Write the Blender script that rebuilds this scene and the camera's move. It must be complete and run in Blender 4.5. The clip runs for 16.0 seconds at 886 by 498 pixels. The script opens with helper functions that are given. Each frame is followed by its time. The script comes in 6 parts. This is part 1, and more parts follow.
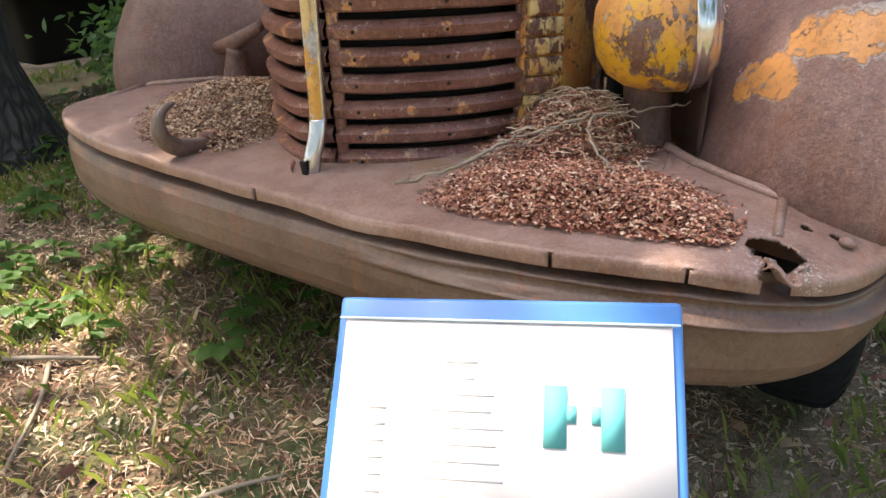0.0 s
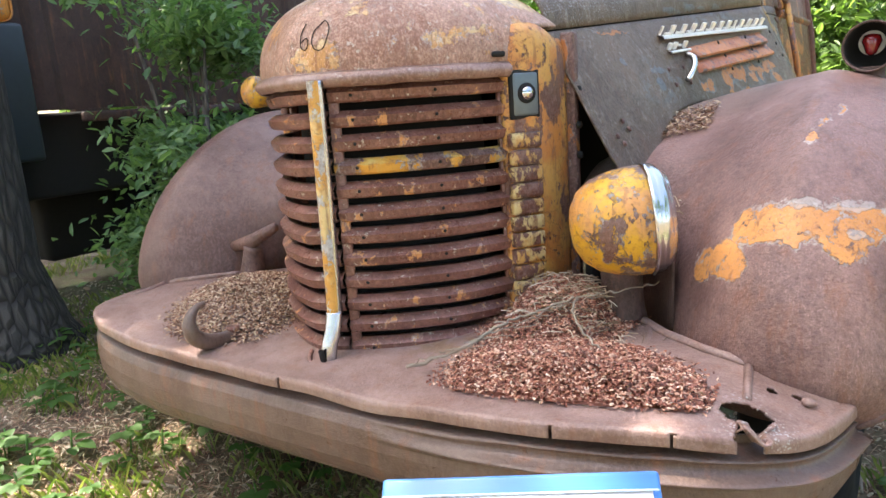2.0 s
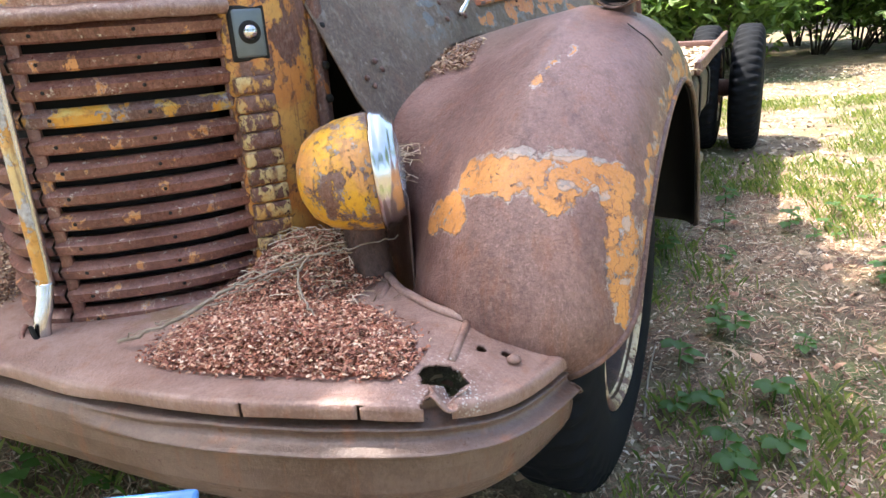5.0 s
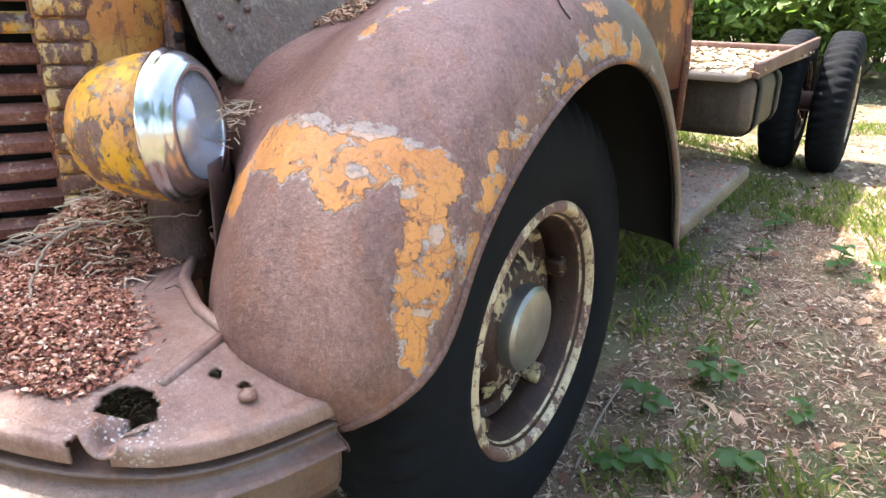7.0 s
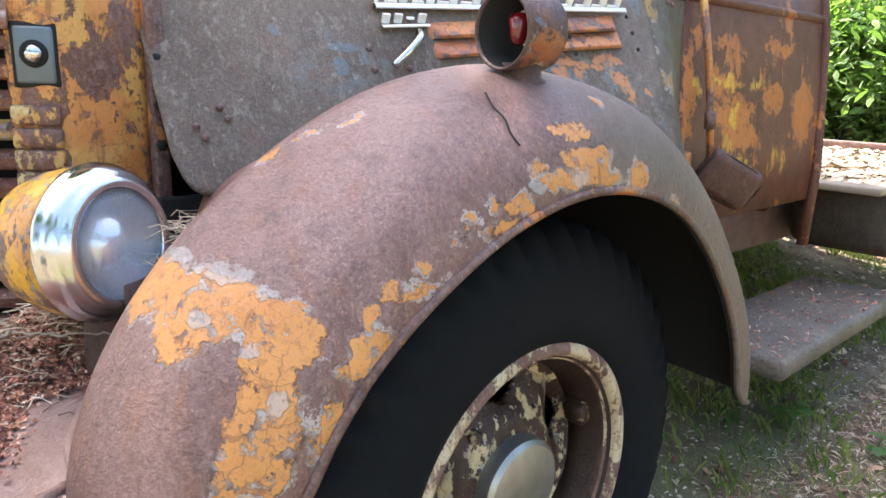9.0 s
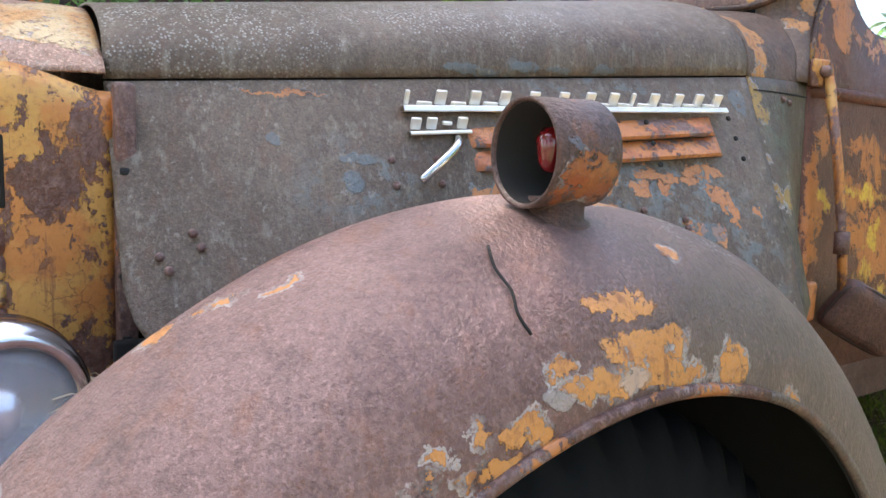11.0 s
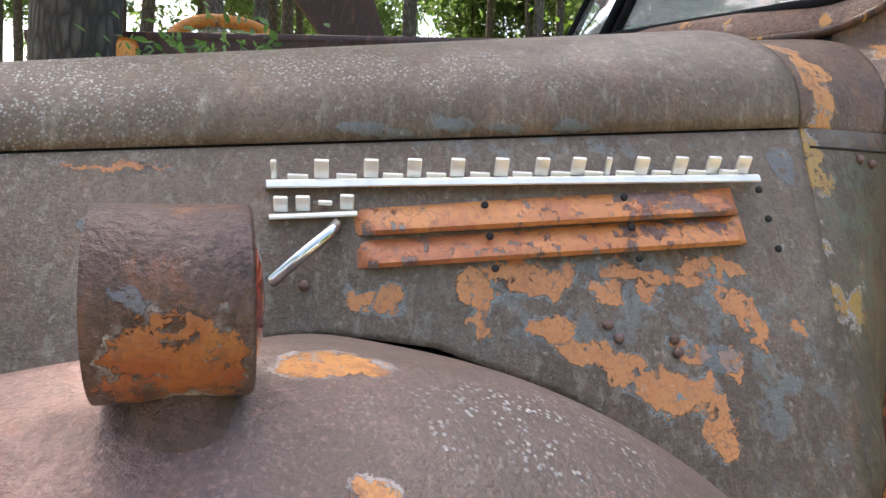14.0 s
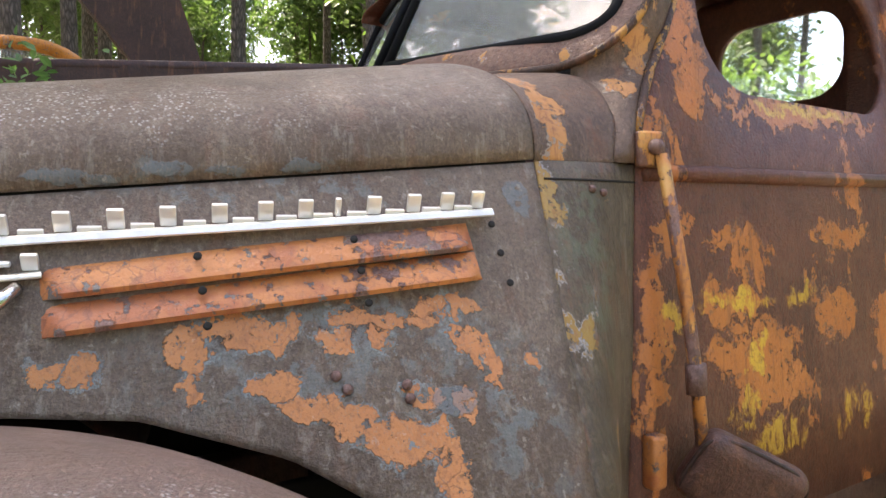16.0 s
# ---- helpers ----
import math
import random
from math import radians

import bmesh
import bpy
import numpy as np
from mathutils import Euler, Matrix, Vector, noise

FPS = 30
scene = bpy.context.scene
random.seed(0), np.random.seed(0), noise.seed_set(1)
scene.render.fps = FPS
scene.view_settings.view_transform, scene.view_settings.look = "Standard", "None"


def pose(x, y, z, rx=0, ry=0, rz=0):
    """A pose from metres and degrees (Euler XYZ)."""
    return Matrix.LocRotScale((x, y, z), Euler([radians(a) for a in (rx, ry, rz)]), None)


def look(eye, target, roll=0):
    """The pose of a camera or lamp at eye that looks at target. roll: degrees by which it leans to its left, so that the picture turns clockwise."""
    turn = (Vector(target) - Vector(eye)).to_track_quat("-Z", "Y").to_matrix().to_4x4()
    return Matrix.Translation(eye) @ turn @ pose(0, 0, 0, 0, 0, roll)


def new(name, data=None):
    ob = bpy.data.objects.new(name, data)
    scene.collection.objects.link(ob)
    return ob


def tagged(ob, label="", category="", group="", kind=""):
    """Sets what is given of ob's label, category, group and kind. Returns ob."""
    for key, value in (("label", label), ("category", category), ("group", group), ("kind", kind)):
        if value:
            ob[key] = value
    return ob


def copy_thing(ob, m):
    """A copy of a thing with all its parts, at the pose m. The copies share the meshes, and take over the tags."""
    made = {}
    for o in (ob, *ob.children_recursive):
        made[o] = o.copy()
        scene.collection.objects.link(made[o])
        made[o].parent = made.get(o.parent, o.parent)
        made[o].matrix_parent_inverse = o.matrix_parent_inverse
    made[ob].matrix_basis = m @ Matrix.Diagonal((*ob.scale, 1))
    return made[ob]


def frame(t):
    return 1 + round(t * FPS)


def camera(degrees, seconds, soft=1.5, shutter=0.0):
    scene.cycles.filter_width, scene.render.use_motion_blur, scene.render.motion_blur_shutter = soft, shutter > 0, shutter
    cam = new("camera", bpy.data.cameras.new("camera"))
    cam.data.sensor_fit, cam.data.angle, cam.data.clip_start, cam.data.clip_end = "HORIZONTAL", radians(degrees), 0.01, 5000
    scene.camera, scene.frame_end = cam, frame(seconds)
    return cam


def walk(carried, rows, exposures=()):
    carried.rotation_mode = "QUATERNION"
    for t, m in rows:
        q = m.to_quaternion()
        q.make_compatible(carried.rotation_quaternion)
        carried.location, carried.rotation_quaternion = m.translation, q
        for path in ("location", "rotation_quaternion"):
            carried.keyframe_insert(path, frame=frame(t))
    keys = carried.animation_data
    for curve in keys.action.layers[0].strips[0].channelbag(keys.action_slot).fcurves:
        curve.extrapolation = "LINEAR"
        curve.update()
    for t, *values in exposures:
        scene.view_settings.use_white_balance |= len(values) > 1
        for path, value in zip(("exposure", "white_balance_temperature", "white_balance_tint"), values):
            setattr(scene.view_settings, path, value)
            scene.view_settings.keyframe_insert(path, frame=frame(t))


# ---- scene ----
cam = camera(65.4, 16.0)
PATH = [
    (0, (1.013, -0.944, 1.106), (-0.036, 0.525, 0.245), -1.5),
    (0.5, (1.023, -0.979, 1.123), (-0.063, 0.537, 0.4), -3.4),
    (1, (1.038, -1.03, 1.16), (-0.044, 0.55, 0.583), -4.0),
    (1.5, (1.058, -1.059, 1.18), (-0.037, 0.549, 0.717), -3.3),
    (2, (1.073, -1.069, 1.196), (-0.024, 0.55, 0.777), -4.0),
    (2.5, (1.1, -1.044, 1.209), (0.003, 0.585, 0.833), -5.2),
    (3, (1.133, -1.028, 1.202), (0.072, 0.635, 0.872), -6.6),
    (3.5, (1.181, -0.982, 1.204), (0.158, 0.696, 0.835), -6.7),
    (4, (1.243, -0.953, 1.213), (0.228, 0.718, 0.792), -6.8),
    (4.5, (1.284, -0.908, 1.207), (0.329, 0.782, 0.728), -6.2),
    (5, (1.316, -0.817, 1.206), (0.484, 0.885, 0.565), -4.1),
    (5.2, (1.324, -0.757, 1.19), (0.513, 0.935, 0.498), -2.0),
    (7.3, (1.571, -0.305, 1.121), (0.512, 1.254, 0.45), 0.8),
    (7.5, (1.567, -0.279, 1.122), (0.492, 1.27, 0.453), 0.5),
    (8, (1.605, -0.188, 1.129), (0.409, 1.299, 0.529), 0.5),
    (8.5, (1.685, -0.082, 1.151), (0.301, 1.284, 0.68), 2.1),
    (9, (1.694, 0.003, 1.175), (0.266, 1.323, 0.706), 1.8),
    (9.5, (1.614, 0.08, 1.187), (0.118, 1.356, 0.822), 2.0),
    (10, (1.567, 0.155, 1.208), (0.05, 1.421, 0.899), 0.4),
    (10.2, (1.564, 0.185, 1.215), (0.022, 1.427, 0.931), 1.1),
    (12.5, (1.444, 0.55, 1.289), (-0.338, 1.437, 1.093), 1.9),
    (13, (1.454, 0.646, 1.309), (-0.368, 1.455, 1.141), 2.9),
    (13.5, (1.451, 0.729, 1.308), (-0.416, 1.423, 1.128), 2.4),
    (14, (1.414, 0.784, 1.315), (-0.446, 1.503, 1.167), 2.6),
    (14.5, (1.376, 0.832, 1.329), (-0.461, 1.611, 1.206), 1.8),
    (15, (1.377, 0.861, 1.322), (-0.386, 1.804, 1.261), 1.5),
    (15.5, (1.4, 0.898, 1.35), (-0.326, 1.906, 1.284), 1.1),
    (16, (1.441, 0.951, 1.349), (-0.232, 2.045, 1.27), 0.0),
]
walk(cam, [(t, look(eye, target, roll)) for t, eye, target, roll in PATH], [(0, 2.08, 7600, 12), (1, 2.42, 7150, 12), (2, 2.62, 7000, 12), (3.5, 2.64, 6800, 12), (5, 2.55, 6750, 12), (7.5, 2.72, 6750, 12), (9, 2.72, 6600, 12), (10, 2.62, 6700, 12), (13, 2.45, 7000, 12), (14.5, 2.42, 7400, 15), (16, 2.50, 7600, 18)])

# ---------------------------------------------------------------- light
SUN_EL, SUN_AZ = radians(62), radians(-100)      # the sun stands over the truck's right side
world = bpy.data.worlds.new("sky_world")
scene.world = world
world.use_nodes = True
wn = world.node_tree
sky = wn.nodes.new("ShaderNodeTexSky")
sky.sky_type, sky.sun_disc = "NISHITA", False
sky.sun_elevation, sky.sun_rotation = SUN_EL, SUN_AZ
sky.dust_density, sky.air_density = 3.0, 1.0
wn.links.new(sky.outputs[0], wn.nodes["Background"].inputs[0])
wn.nodes["Background"].inputs[1].default_value = 0.14
sun = new("sun", bpy.data.lights.new("sun", "SUN"))
sun.data.energy, sun.data.angle, sun.data.color = 3.6, radians(0.6), (1.0, 0.95, 0.87)
sun.matrix_world = look((math.sin(SUN_AZ) * math.cos(SUN_EL) * 20, math.cos(SUN_AZ) * math.cos(SUN_EL) * 20, math.sin(SUN_EL) * 20), (0, 0, 0))

GROUND = -0.02


# ---------------------------------------------------------------- material tools
class Mat:
    """A node material with short calls for the usual steps."""

    def __init__(self, name, rough=0.6, metal=0.0):
        self.m = bpy.data.materials.new(name)
        self.m.use_nodes = True
        self.t = self.m.node_tree
        self.b = self.t.nodes["Principled BSDF"]
        self.b.inputs["Roughness"].default_value, self.b.inputs["Metallic"].default_value = rough, metal
        self.co = self.t.nodes.new("ShaderNodeTexCoord").outputs["Object"]

    def put(self, a, socket):
        if isinstance(a, bpy.types.NodeSocket):
            self.t.links.new(a, socket)
        elif isinstance(a, (tuple, list)) and len(socket.default_value) == 4 and len(a) == 3:
            socket.default_value = (*a, 1)
        else:
            socket.default_value = a

    def math(self, op, a, b=0.0, c=0.0, clamp=False):
        n = self.t.nodes.new("ShaderNodeMath")
        n.operation, n.use_clamp = op, clamp
        for v, s in zip((a, b, c), n.inputs):
            self.put(v, s)
        return n.outputs[0]

    def vec(self, op, a, b=(0, 0, 0)):
        n = self.t.nodes.new("ShaderNodeVectorMath")
        n.operation = op
        self.put(a, n.inputs[0])
        if op == "SCALE":
            self.put(b, n.inputs["Scale"])
        else:
            self.put(b, n.inputs[1])
        return n.outputs["Value" if op in ("LENGTH", "DISTANCE", "DOT_PRODUCT") else "Vector"]

    def stretch(self, s):
        return self.vec("MULTIPLY", self.co, s)

    def noise(self, scale, detail=5.0, rough=0.6, at=None, colour=False):
        n = self.t.nodes.new("ShaderNodeTexNoise")
        self.put(at or self.co, n.inputs["Vector"])
        n.inputs["Scale"].default_value, n.inputs["Detail"].default_value, n.inputs["Roughness"].default_value = scale, detail, rough
        return n.outputs["Color" if colour else 0]

    def voronoi(self, scale, at=None, feature="F1", out="Distance", rand=1.0):
        n = self.t.nodes.new("ShaderNodeTexVoronoi")
        n.feature = feature
        self.put(at or self.co, n.inputs["Vector"])
        n.inputs["Scale"].default_value, n.inputs["Randomness"].default_value = scale, rand
        return n.outputs[out]

    def step(self, v, lo, hi):
        n = self.t.nodes.new("ShaderNodeMapRange")
        n.clamp = True
        for s, a in zip(n.inputs, (v, lo, hi, 0.0, 1.0)):
            self.put(a, s)
        return n.outputs[0]

    def mix(self, f, a, b):
        n = self.t.nodes.new("ShaderNodeMix")
        n.data_type = "RGBA"
        self.put(f, n.inputs[0])
        self.put(a, n.inputs[6])
        self.put(b, n.inputs[7])
        return n.outputs[2]

    def ramp(self, v, *stops):
        n = self.t.nodes.new("ShaderNodeValToRGB")
        e = n.color_ramp.elements
        while len(e) < len(stops):
            e.new(0.5)
        for s, (p, c) in zip(e, stops):
            s.position, s.color = p, (*c, 1)
        self.put(v, n.inputs[0])
        return n.outputs[0]

    def island(self, obj=False):
        if obj:
            return self.t.nodes.new("ShaderNodeObjectInfo").outputs["Random"]
        return self.t.nodes.new("ShaderNodeNewGeometry").outputs["Random Per Island"]

    def blobs(self, spots, wobble=0.05, scale=14.0, soft=0.12):
        """Patches of flaked paint: round spots (centre, radii) with ragged edges."""
        ragged = self.vec("ADD", self.co, self.vec("SCALE", self.vec("SUBTRACT", self.noise(scale, 6, 0.7, colour=True), (0.5, 0.5, 0.5)), wobble * 4))
        total = 0.0
        for (x, y, z), (rx, ry, rz) in spots:
            d = self.vec("LENGTH", self.vec("DIVIDE", self.vec("SUBTRACT", ragged, (x, y, z)), (rx, ry, rz)))
            total = self.math("MAXIMUM", total, self.step(d, 1.0, 1.0 - soft))
        return total

    def either(self, a, b):
        return self.math("MAXIMUM", a, b)

    def both(self, a, b):
        return self.math("MULTIPLY", a, b)

    def bump(self, h, strength=0.3, distance=0.01):
        n = self.t.nodes.new("ShaderNodeBump")
        n.inputs["Strength"].default_value, n.inputs["Distance"].default_value = strength, distance
        self.put(h, n.inputs["Height"])
        self.put(n.outputs[0], self.b.inputs["Normal"])
        return self

    def done(self, colour=None, rough=None, metal=None):
        for v, k in ((colour, "Base Color"), (rough, "Roughness"), (metal, "Metallic")):
            if v is not None:
                self.put(v, self.b.inputs[k])
        return self.m


ORANGE = (0.66, 0.27, 0.05)


def rusted(name, base=(0.15, 0.085, 0.075), dark=(0.06, 0.032, 0.028), light=(0.27, 0.17, 0.15), paint=None, flake=0.0, spots=(), primer=(0.40, 0.39, 0.40), rough=0.5, streak=1.0,
           lichen=(), zone=None, second=None, flake_scale=7.0, wobble=0.03, pale=0.0, halo=None, over=None, drips=0.0, bare=None, speck=0.0, grain=1.0, relief=1.0):
    """Old sheet steel with a skin of rust; paint survives in flaked spots with a rim of bare primer.
    lichen: spots where white specks grow; zone: (y, width, colour) beyond which a shaded tone is painted in; second:
    another paint mixed into the first;
    halo: (colour, spots) of an older coat showing in blotches; over: (colour, spots) of a brushed second coat; drips:
    pale streaks running down."""
    m = Mat(name, rough)
    m.b.inputs["Specular IOR Level"].default_value = 0.5
    big, mid, fine, grit = m.noise(3.5, 5, 0.6), m.noise(19, 7, 0.68), m.noise(150, 4, 0.65), m.noise(330, 3, 0.6)
    mottle = m.noise(105, 6, 0.75, at=m.stretch((1.2, 1.2, 0.6)))
    run = m.noise(10, 5, 0.65, at=m.stretch((3.0, 3.0, 0.45)))
    c = m.mix(m.step(big, 0.40, 0.62), m.vec("MULTIPLY", base, (0.80, 0.74, 0.70)), m.mix(0.6, base, light))
    c = m.mix(m.both(m.step(mid, 0.48, 0.70), 0.5), c, dark)
    c = m.mix(m.both(m.step(m.noise(32, 6, 0.72), 0.54, 0.64), 0.65 * grain), c, light)
    c = m.mix(m.both(m.step(mottle, 0.52, 0.60), 0.5 * grain), c, light)
    c = m.mix(m.both(m.step(mottle, 0.47, 0.40), 0.5 * grain), c, dark)
    c = m.mix(m.both(m.step(run, 0.54, 0.68), 0.5 * streak), c, (0.22, 0.085, 0.04))
    c = m.mix(m.both(m.step(fine, 0.50, 0.64), 0.5 * grain), c, m.vec("MULTIPLY", light, (1.2, 1.15, 1.1)))
    if zone:
        y, width, tone = zone
        sep = m.t.nodes.new("ShaderNodeSeparateXYZ")
        m.put(m.co, sep.inputs[0])
        where = m.math("ADD", sep.outputs[1], m.both(m.math("SUBTRACT", m.noise(6, 5, 0.6), 0.5), 0.25))
        c = m.mix(m.both(m.step(where, y - width, y + width), 0.72), c, tone)
    c = m.mix(m.both(m.step(m.noise(75, 5, 0.72), 0.54, 0.62), 0.4 * grain), c, dark)
    c = m.mix(m.both(m.step(grit, 0.54, 0.64), 0.42 * grain), c, dark)
    lift = m.math("ADD", m.math("ADD", m.both(mid, 0.7), m.both(fine, 0.9)), m.both(grit, 0.3))
    r = m.math("ADD", rough - 0.30, m.math("ADD", m.both(mid, 0.26), m.both(fine, 0.30)))
    if drips:
        c = m.mix(m.both(m.step(m.noise(34, 5, 0.7, at=m.stretch((1.6, 1.6, 0.22))), 0.55, 0.68), drips), c, (0.34, 0.31, 0.26))
    if halo:
        tone, where = halo
        c = m.mix(m.both(m.both(m.blobs(where, 0.05, 11.0, 0.6), m.step(m.noise(24, 6, 0.7), 0.50, 0.55)), 0.5), c, m.mix(fine, m.vec("MULTIPLY", tone, (0.6, 0.6, 0.6)), tone))
    if paint:
        edge = m.blobs(spots, wobble, 16.0, 0.08) if spots else 0.0
        rim = m.blobs([(p, tuple(v + 0.0045 for v in s)) for p, s in spots], wobble, 16.0, 0.08) if spots else 0.0
        if flake > 0:
            n = m.noise(flake_scale, 9, 0.7, at=m.stretch((1, 1, 0.6)))
            worn, wrim = m.step(n, 0.64 - 0.3 * flake, 0.65 - 0.3 * flake), m.step(n, 0.62 - 0.3 * flake, 0.64 - 0.3 * flake)
            edge, rim = m.either(edge, worn), m.either(rim, wrim)
        chips = m.step(m.noise(45, 6, 0.72), 0.585, 0.60)
        edge = m.both(edge, m.math("SUBTRACT", 1.0, chips))
        tint = paint if second is None else m.mix(m.step(m.noise(9, 6, 0.65), 0.46, 0.56), paint, second)
        if over:
            tone, where = over
            brushed = m.both(m.blobs(where, 0.05, 12.0, 0.35), m.step(m.noise(22, 6, 0.7, at=m.stretch((1.5, 1.5, 0.5))), 0.42, 0.52))
            tint, edge = m.mix(brushed, tint, tone), m.either(edge, m.both(brushed, 0.85))
        shade = m.mix(m.step(m.noise(6, 5, 0.6), 0.35, 0.7), tint, m.vec("MULTIPLY", tint, (0.78, 0.70, 0.62)))
        shade = m.mix(m.both(m.step(m.noise(80, 4, 0.65), 0.54, 0.66), 0.5), shade, (0.26, 0.10, 0.045))
        shade = m.mix(m.both(m.step(m.noise(13, 5, 0.65, at=m.stretch((4.0, 4.0, 0.35))), 0.58, 0.64), 0.55 * min(1.0, streak)), shade, (0.19, 0.065, 0.035))
        crack = m.voronoi(30, at=m.vec("ADD", m.co, m.vec("SCALE", m.noise(20, 4, 0.6, colour=True), 0.05)), feature="DISTANCE_TO_EDGE")
        shade = m.mix(m.both(m.both(m.step(crack, 0.035, 0.012), m.step(m.noise(8, 3, 0.5), 0.5, 0.6)), 0.6), shade, (0.16, 0.06, 0.03))
        shade = m.mix(m.step(m.noise(17, 6, 0.7), 0.665, 0.68), shade, m.mix(fine, m.vec("MULTIPLY", primer, (0.75, 0.75, 0.78)), primer))
        c = m.mix(m.both(m.both(rim, 0.8), m.step(m.noise(12, 4, 0.6), 0.44, 0.54)), c, m.mix(m.step(m.noise(25, 4, 0.6), 0.46, 0.60), m.vec("MULTIPLY", primer, (1.1, 1.07, 1.05)), dark))
        c = m.mix(edge, c, shade)
        lift = m.math("ADD", m.both(lift, m.math("SUBTRACT", 1.0, m.both(edge, 0.6))), m.both(edge, 1.3))
    if bare:
        tone, where = bare
        shown = m.both(m.blobs(where, 0.010, 22.0, 0.15), m.step(m.noise(30, 5, 0.7), 0.36, 0.42))
        c = m.mix(m.both(shown, 0.62), c, m.mix(m.noise(40, 4, 0.6), m.vec("MULTIPLY", tone, (0.72, 0.68, 0.66)), tone))
        lift = m.math("ADD", lift, m.both(shown, 0.5))
    if speck:
        flecks = m.both(m.step(m.noise(260, 3, 0.6, at=m.stretch((1, 1, 0.55))), 0.56, 0.62), m.step(m.noise(7, 4, 0.6), 0.36, 0.6))
        c = m.mix(m.both(flecks, speck), c, m.vec("MULTIPLY", light, (1.75, 1.7, 1.7)))
        c = m.mix(m.both(m.step(m.noise(200, 3, 0.6), 0.58, 0.64), speck * 0.8), c, dark)
    if pale:
        c = m.mix(m.both(m.step(m.noise(55, 5, 0.7), 0.62, 0.66), pale), c, (0.62, 0.58, 0.50))
    if lichen:
        dots = m.step(m.voronoi(175), 0.40, 0.26)
        grow = m.both(m.blobs(lichen, 0.06, 9.0, 0.9), m.step(m.noise(35, 4, 0.7), 0.40, 0.52))
        c = m.mix(m.both(m.both(dots, grow), 0.95), c, (0.66, 0.68, 0.66))
        lift = m.math("ADD", lift, m.both(m.both(dots, grow), 0.8))
    m.bump(lift, 0.85 * relief, 0.0040)
    return m.done(c, r)


# ---------------------------------------------------------------- mesh tools
def part(name, bm, material, parent=None, label="", smooth=True, thick=0.0, angle=None):
    """One mesh object, under a thing or a part where one is given."""
    me = bpy.data.meshes.new(name)
    bmesh.ops.recalc_face_normals(bm, faces=bm.faces)
    bm.to_mesh(me)
    bm.free()
    for p in me.polygons:
        p.use_smooth = smooth
    if angle and smooth:
        me.set_sharp_from_angle(angle=radians(angle))
    me.materials.append(material)
    ob = new(name, me)
    if parent:
        ob.parent = parent
        ob.matrix_parent_inverse = parent.matrix_world.inverted()
    if thick:
        s = ob.modifiers.new("thickness", "SOLIDIFY")
        s.thickness, s.offset = thick, -1
    if label:
        ob["label"] = label
    return ob


def thing(name, place, label, category, group="", kind=""):
    ob = new(name)
    ob.location = place
    ob.empty_display_size = 0.1
    bpy.context.view_layer.update()
    return tagged(ob, label, category, group, kind)


def sheet(fn, nu, nv, bm=None, wrap_u=False, wrap_v=False):
    """A surface fn(u, v), u and v from 0 to 1."""
    bm = bm or bmesh.new()
    cu, cv = nu + (not wrap_u), nv + (not wrap_v)
    vs = [[bm.verts.new(fn(i / nu, j / nv)) for j in range(cv)] for i in range(cu)]
    for i in range(nu):
        for j in range(nv):
            a, b = (i + 1) % cu, (j + 1) % cv
            try:
                bm.faces.new((vs[i][j], vs[a][j], vs[a][b], vs[i][b]))
            except ValueError:
                pass
    return bm


def lerp_curve(points, s, smooth=True):
    """A point at s (0 to 1) along a list of points of any size, evenly by index, rounded."""
    n = len(points) - 1
    i = min(int(s * n), n - 1)
    t = s * n - i
    p = [np.array(points[max(0, min(n, i + k))], float) for k in (-1, 0, 1, 2)]
    if not smooth:
        return p[1] * (1 - t) + p[2] * t
    return 0.5 * (2 * p[1] + (p[2] - p[0]) * t + (2 * p[0] - 5 * p[1] + 4 * p[2] - p[3]) * t * t + (3 * p[1] - p[0] - 3 * p[2] + p[3]) * t ** 3)


def at(table, x):
    """Straight interpolation in a table of (x, value)."""
    return float(np.interp(x, [a for a, _ in table], [b for _, b in table]))


def tube(points, radius, n=8, bm=None, cap=True, flat=1.0):
    """A round bar along points; radius a number or one a point."""
    bm = bm or bmesh.new()
    pts = [Vector(p) for p in points]
    rs = radius if isinstance(radius, (list, tuple)) else [radius] * len(pts)
    rings, side = [], None
    for i, p in enumerate(pts):
        d = (pts[min(i + 1, len(pts) - 1)] - pts[max(i - 1, 0)]).normalized()
        if side is None:
            side = d.orthogonal().normalized()
        side = (side - d * side.dot(d)).normalized()
        up = d.cross(side)
        rings.append([bm.verts.new(p + (side * math.cos(2 * math.pi * k / n) + up * math.sin(2 * math.pi * k / n) * flat) * rs[i]) for k in range(n)])
    for a, b in zip(rings, rings[1:]):
        for k in range(n):
            bm.faces.new((a[k], a[(k + 1) % n], b[(k + 1) % n], b[k]))
    if cap:
        bm.faces.new(rings[0][::-1])
        bm.faces.new(rings[-1])
    return bm


def smooth_path(points, n):
    return [tuple(lerp_curve(points, i / n)) for i in range(n + 1)]


def block(m, sx, sy, sz, bm=None, bevel=0.0, seg=2):
    """A box with worn edges, centred on the pose m."""
    own = bmesh.new()
    bmesh.ops.create_cube(own, size=1)
    bmesh.ops.scale(own, vec=(sx, sy, sz), verts=own.verts)
    if bevel:
        bmesh.ops.bevel(own, geom=own.edges[:], offset=bevel, segments=seg, affect="EDGES", profile=0.5)
    bmesh.ops.transform(own, matrix=m, verts=own.verts)
    if bm is None:
        return own
    me = bpy.data.meshes.new("tmp")
    own.to_mesh(me)
    own.free()
    bm.from_mesh(me)
    bpy.data.meshes.remove(me)
    return bm


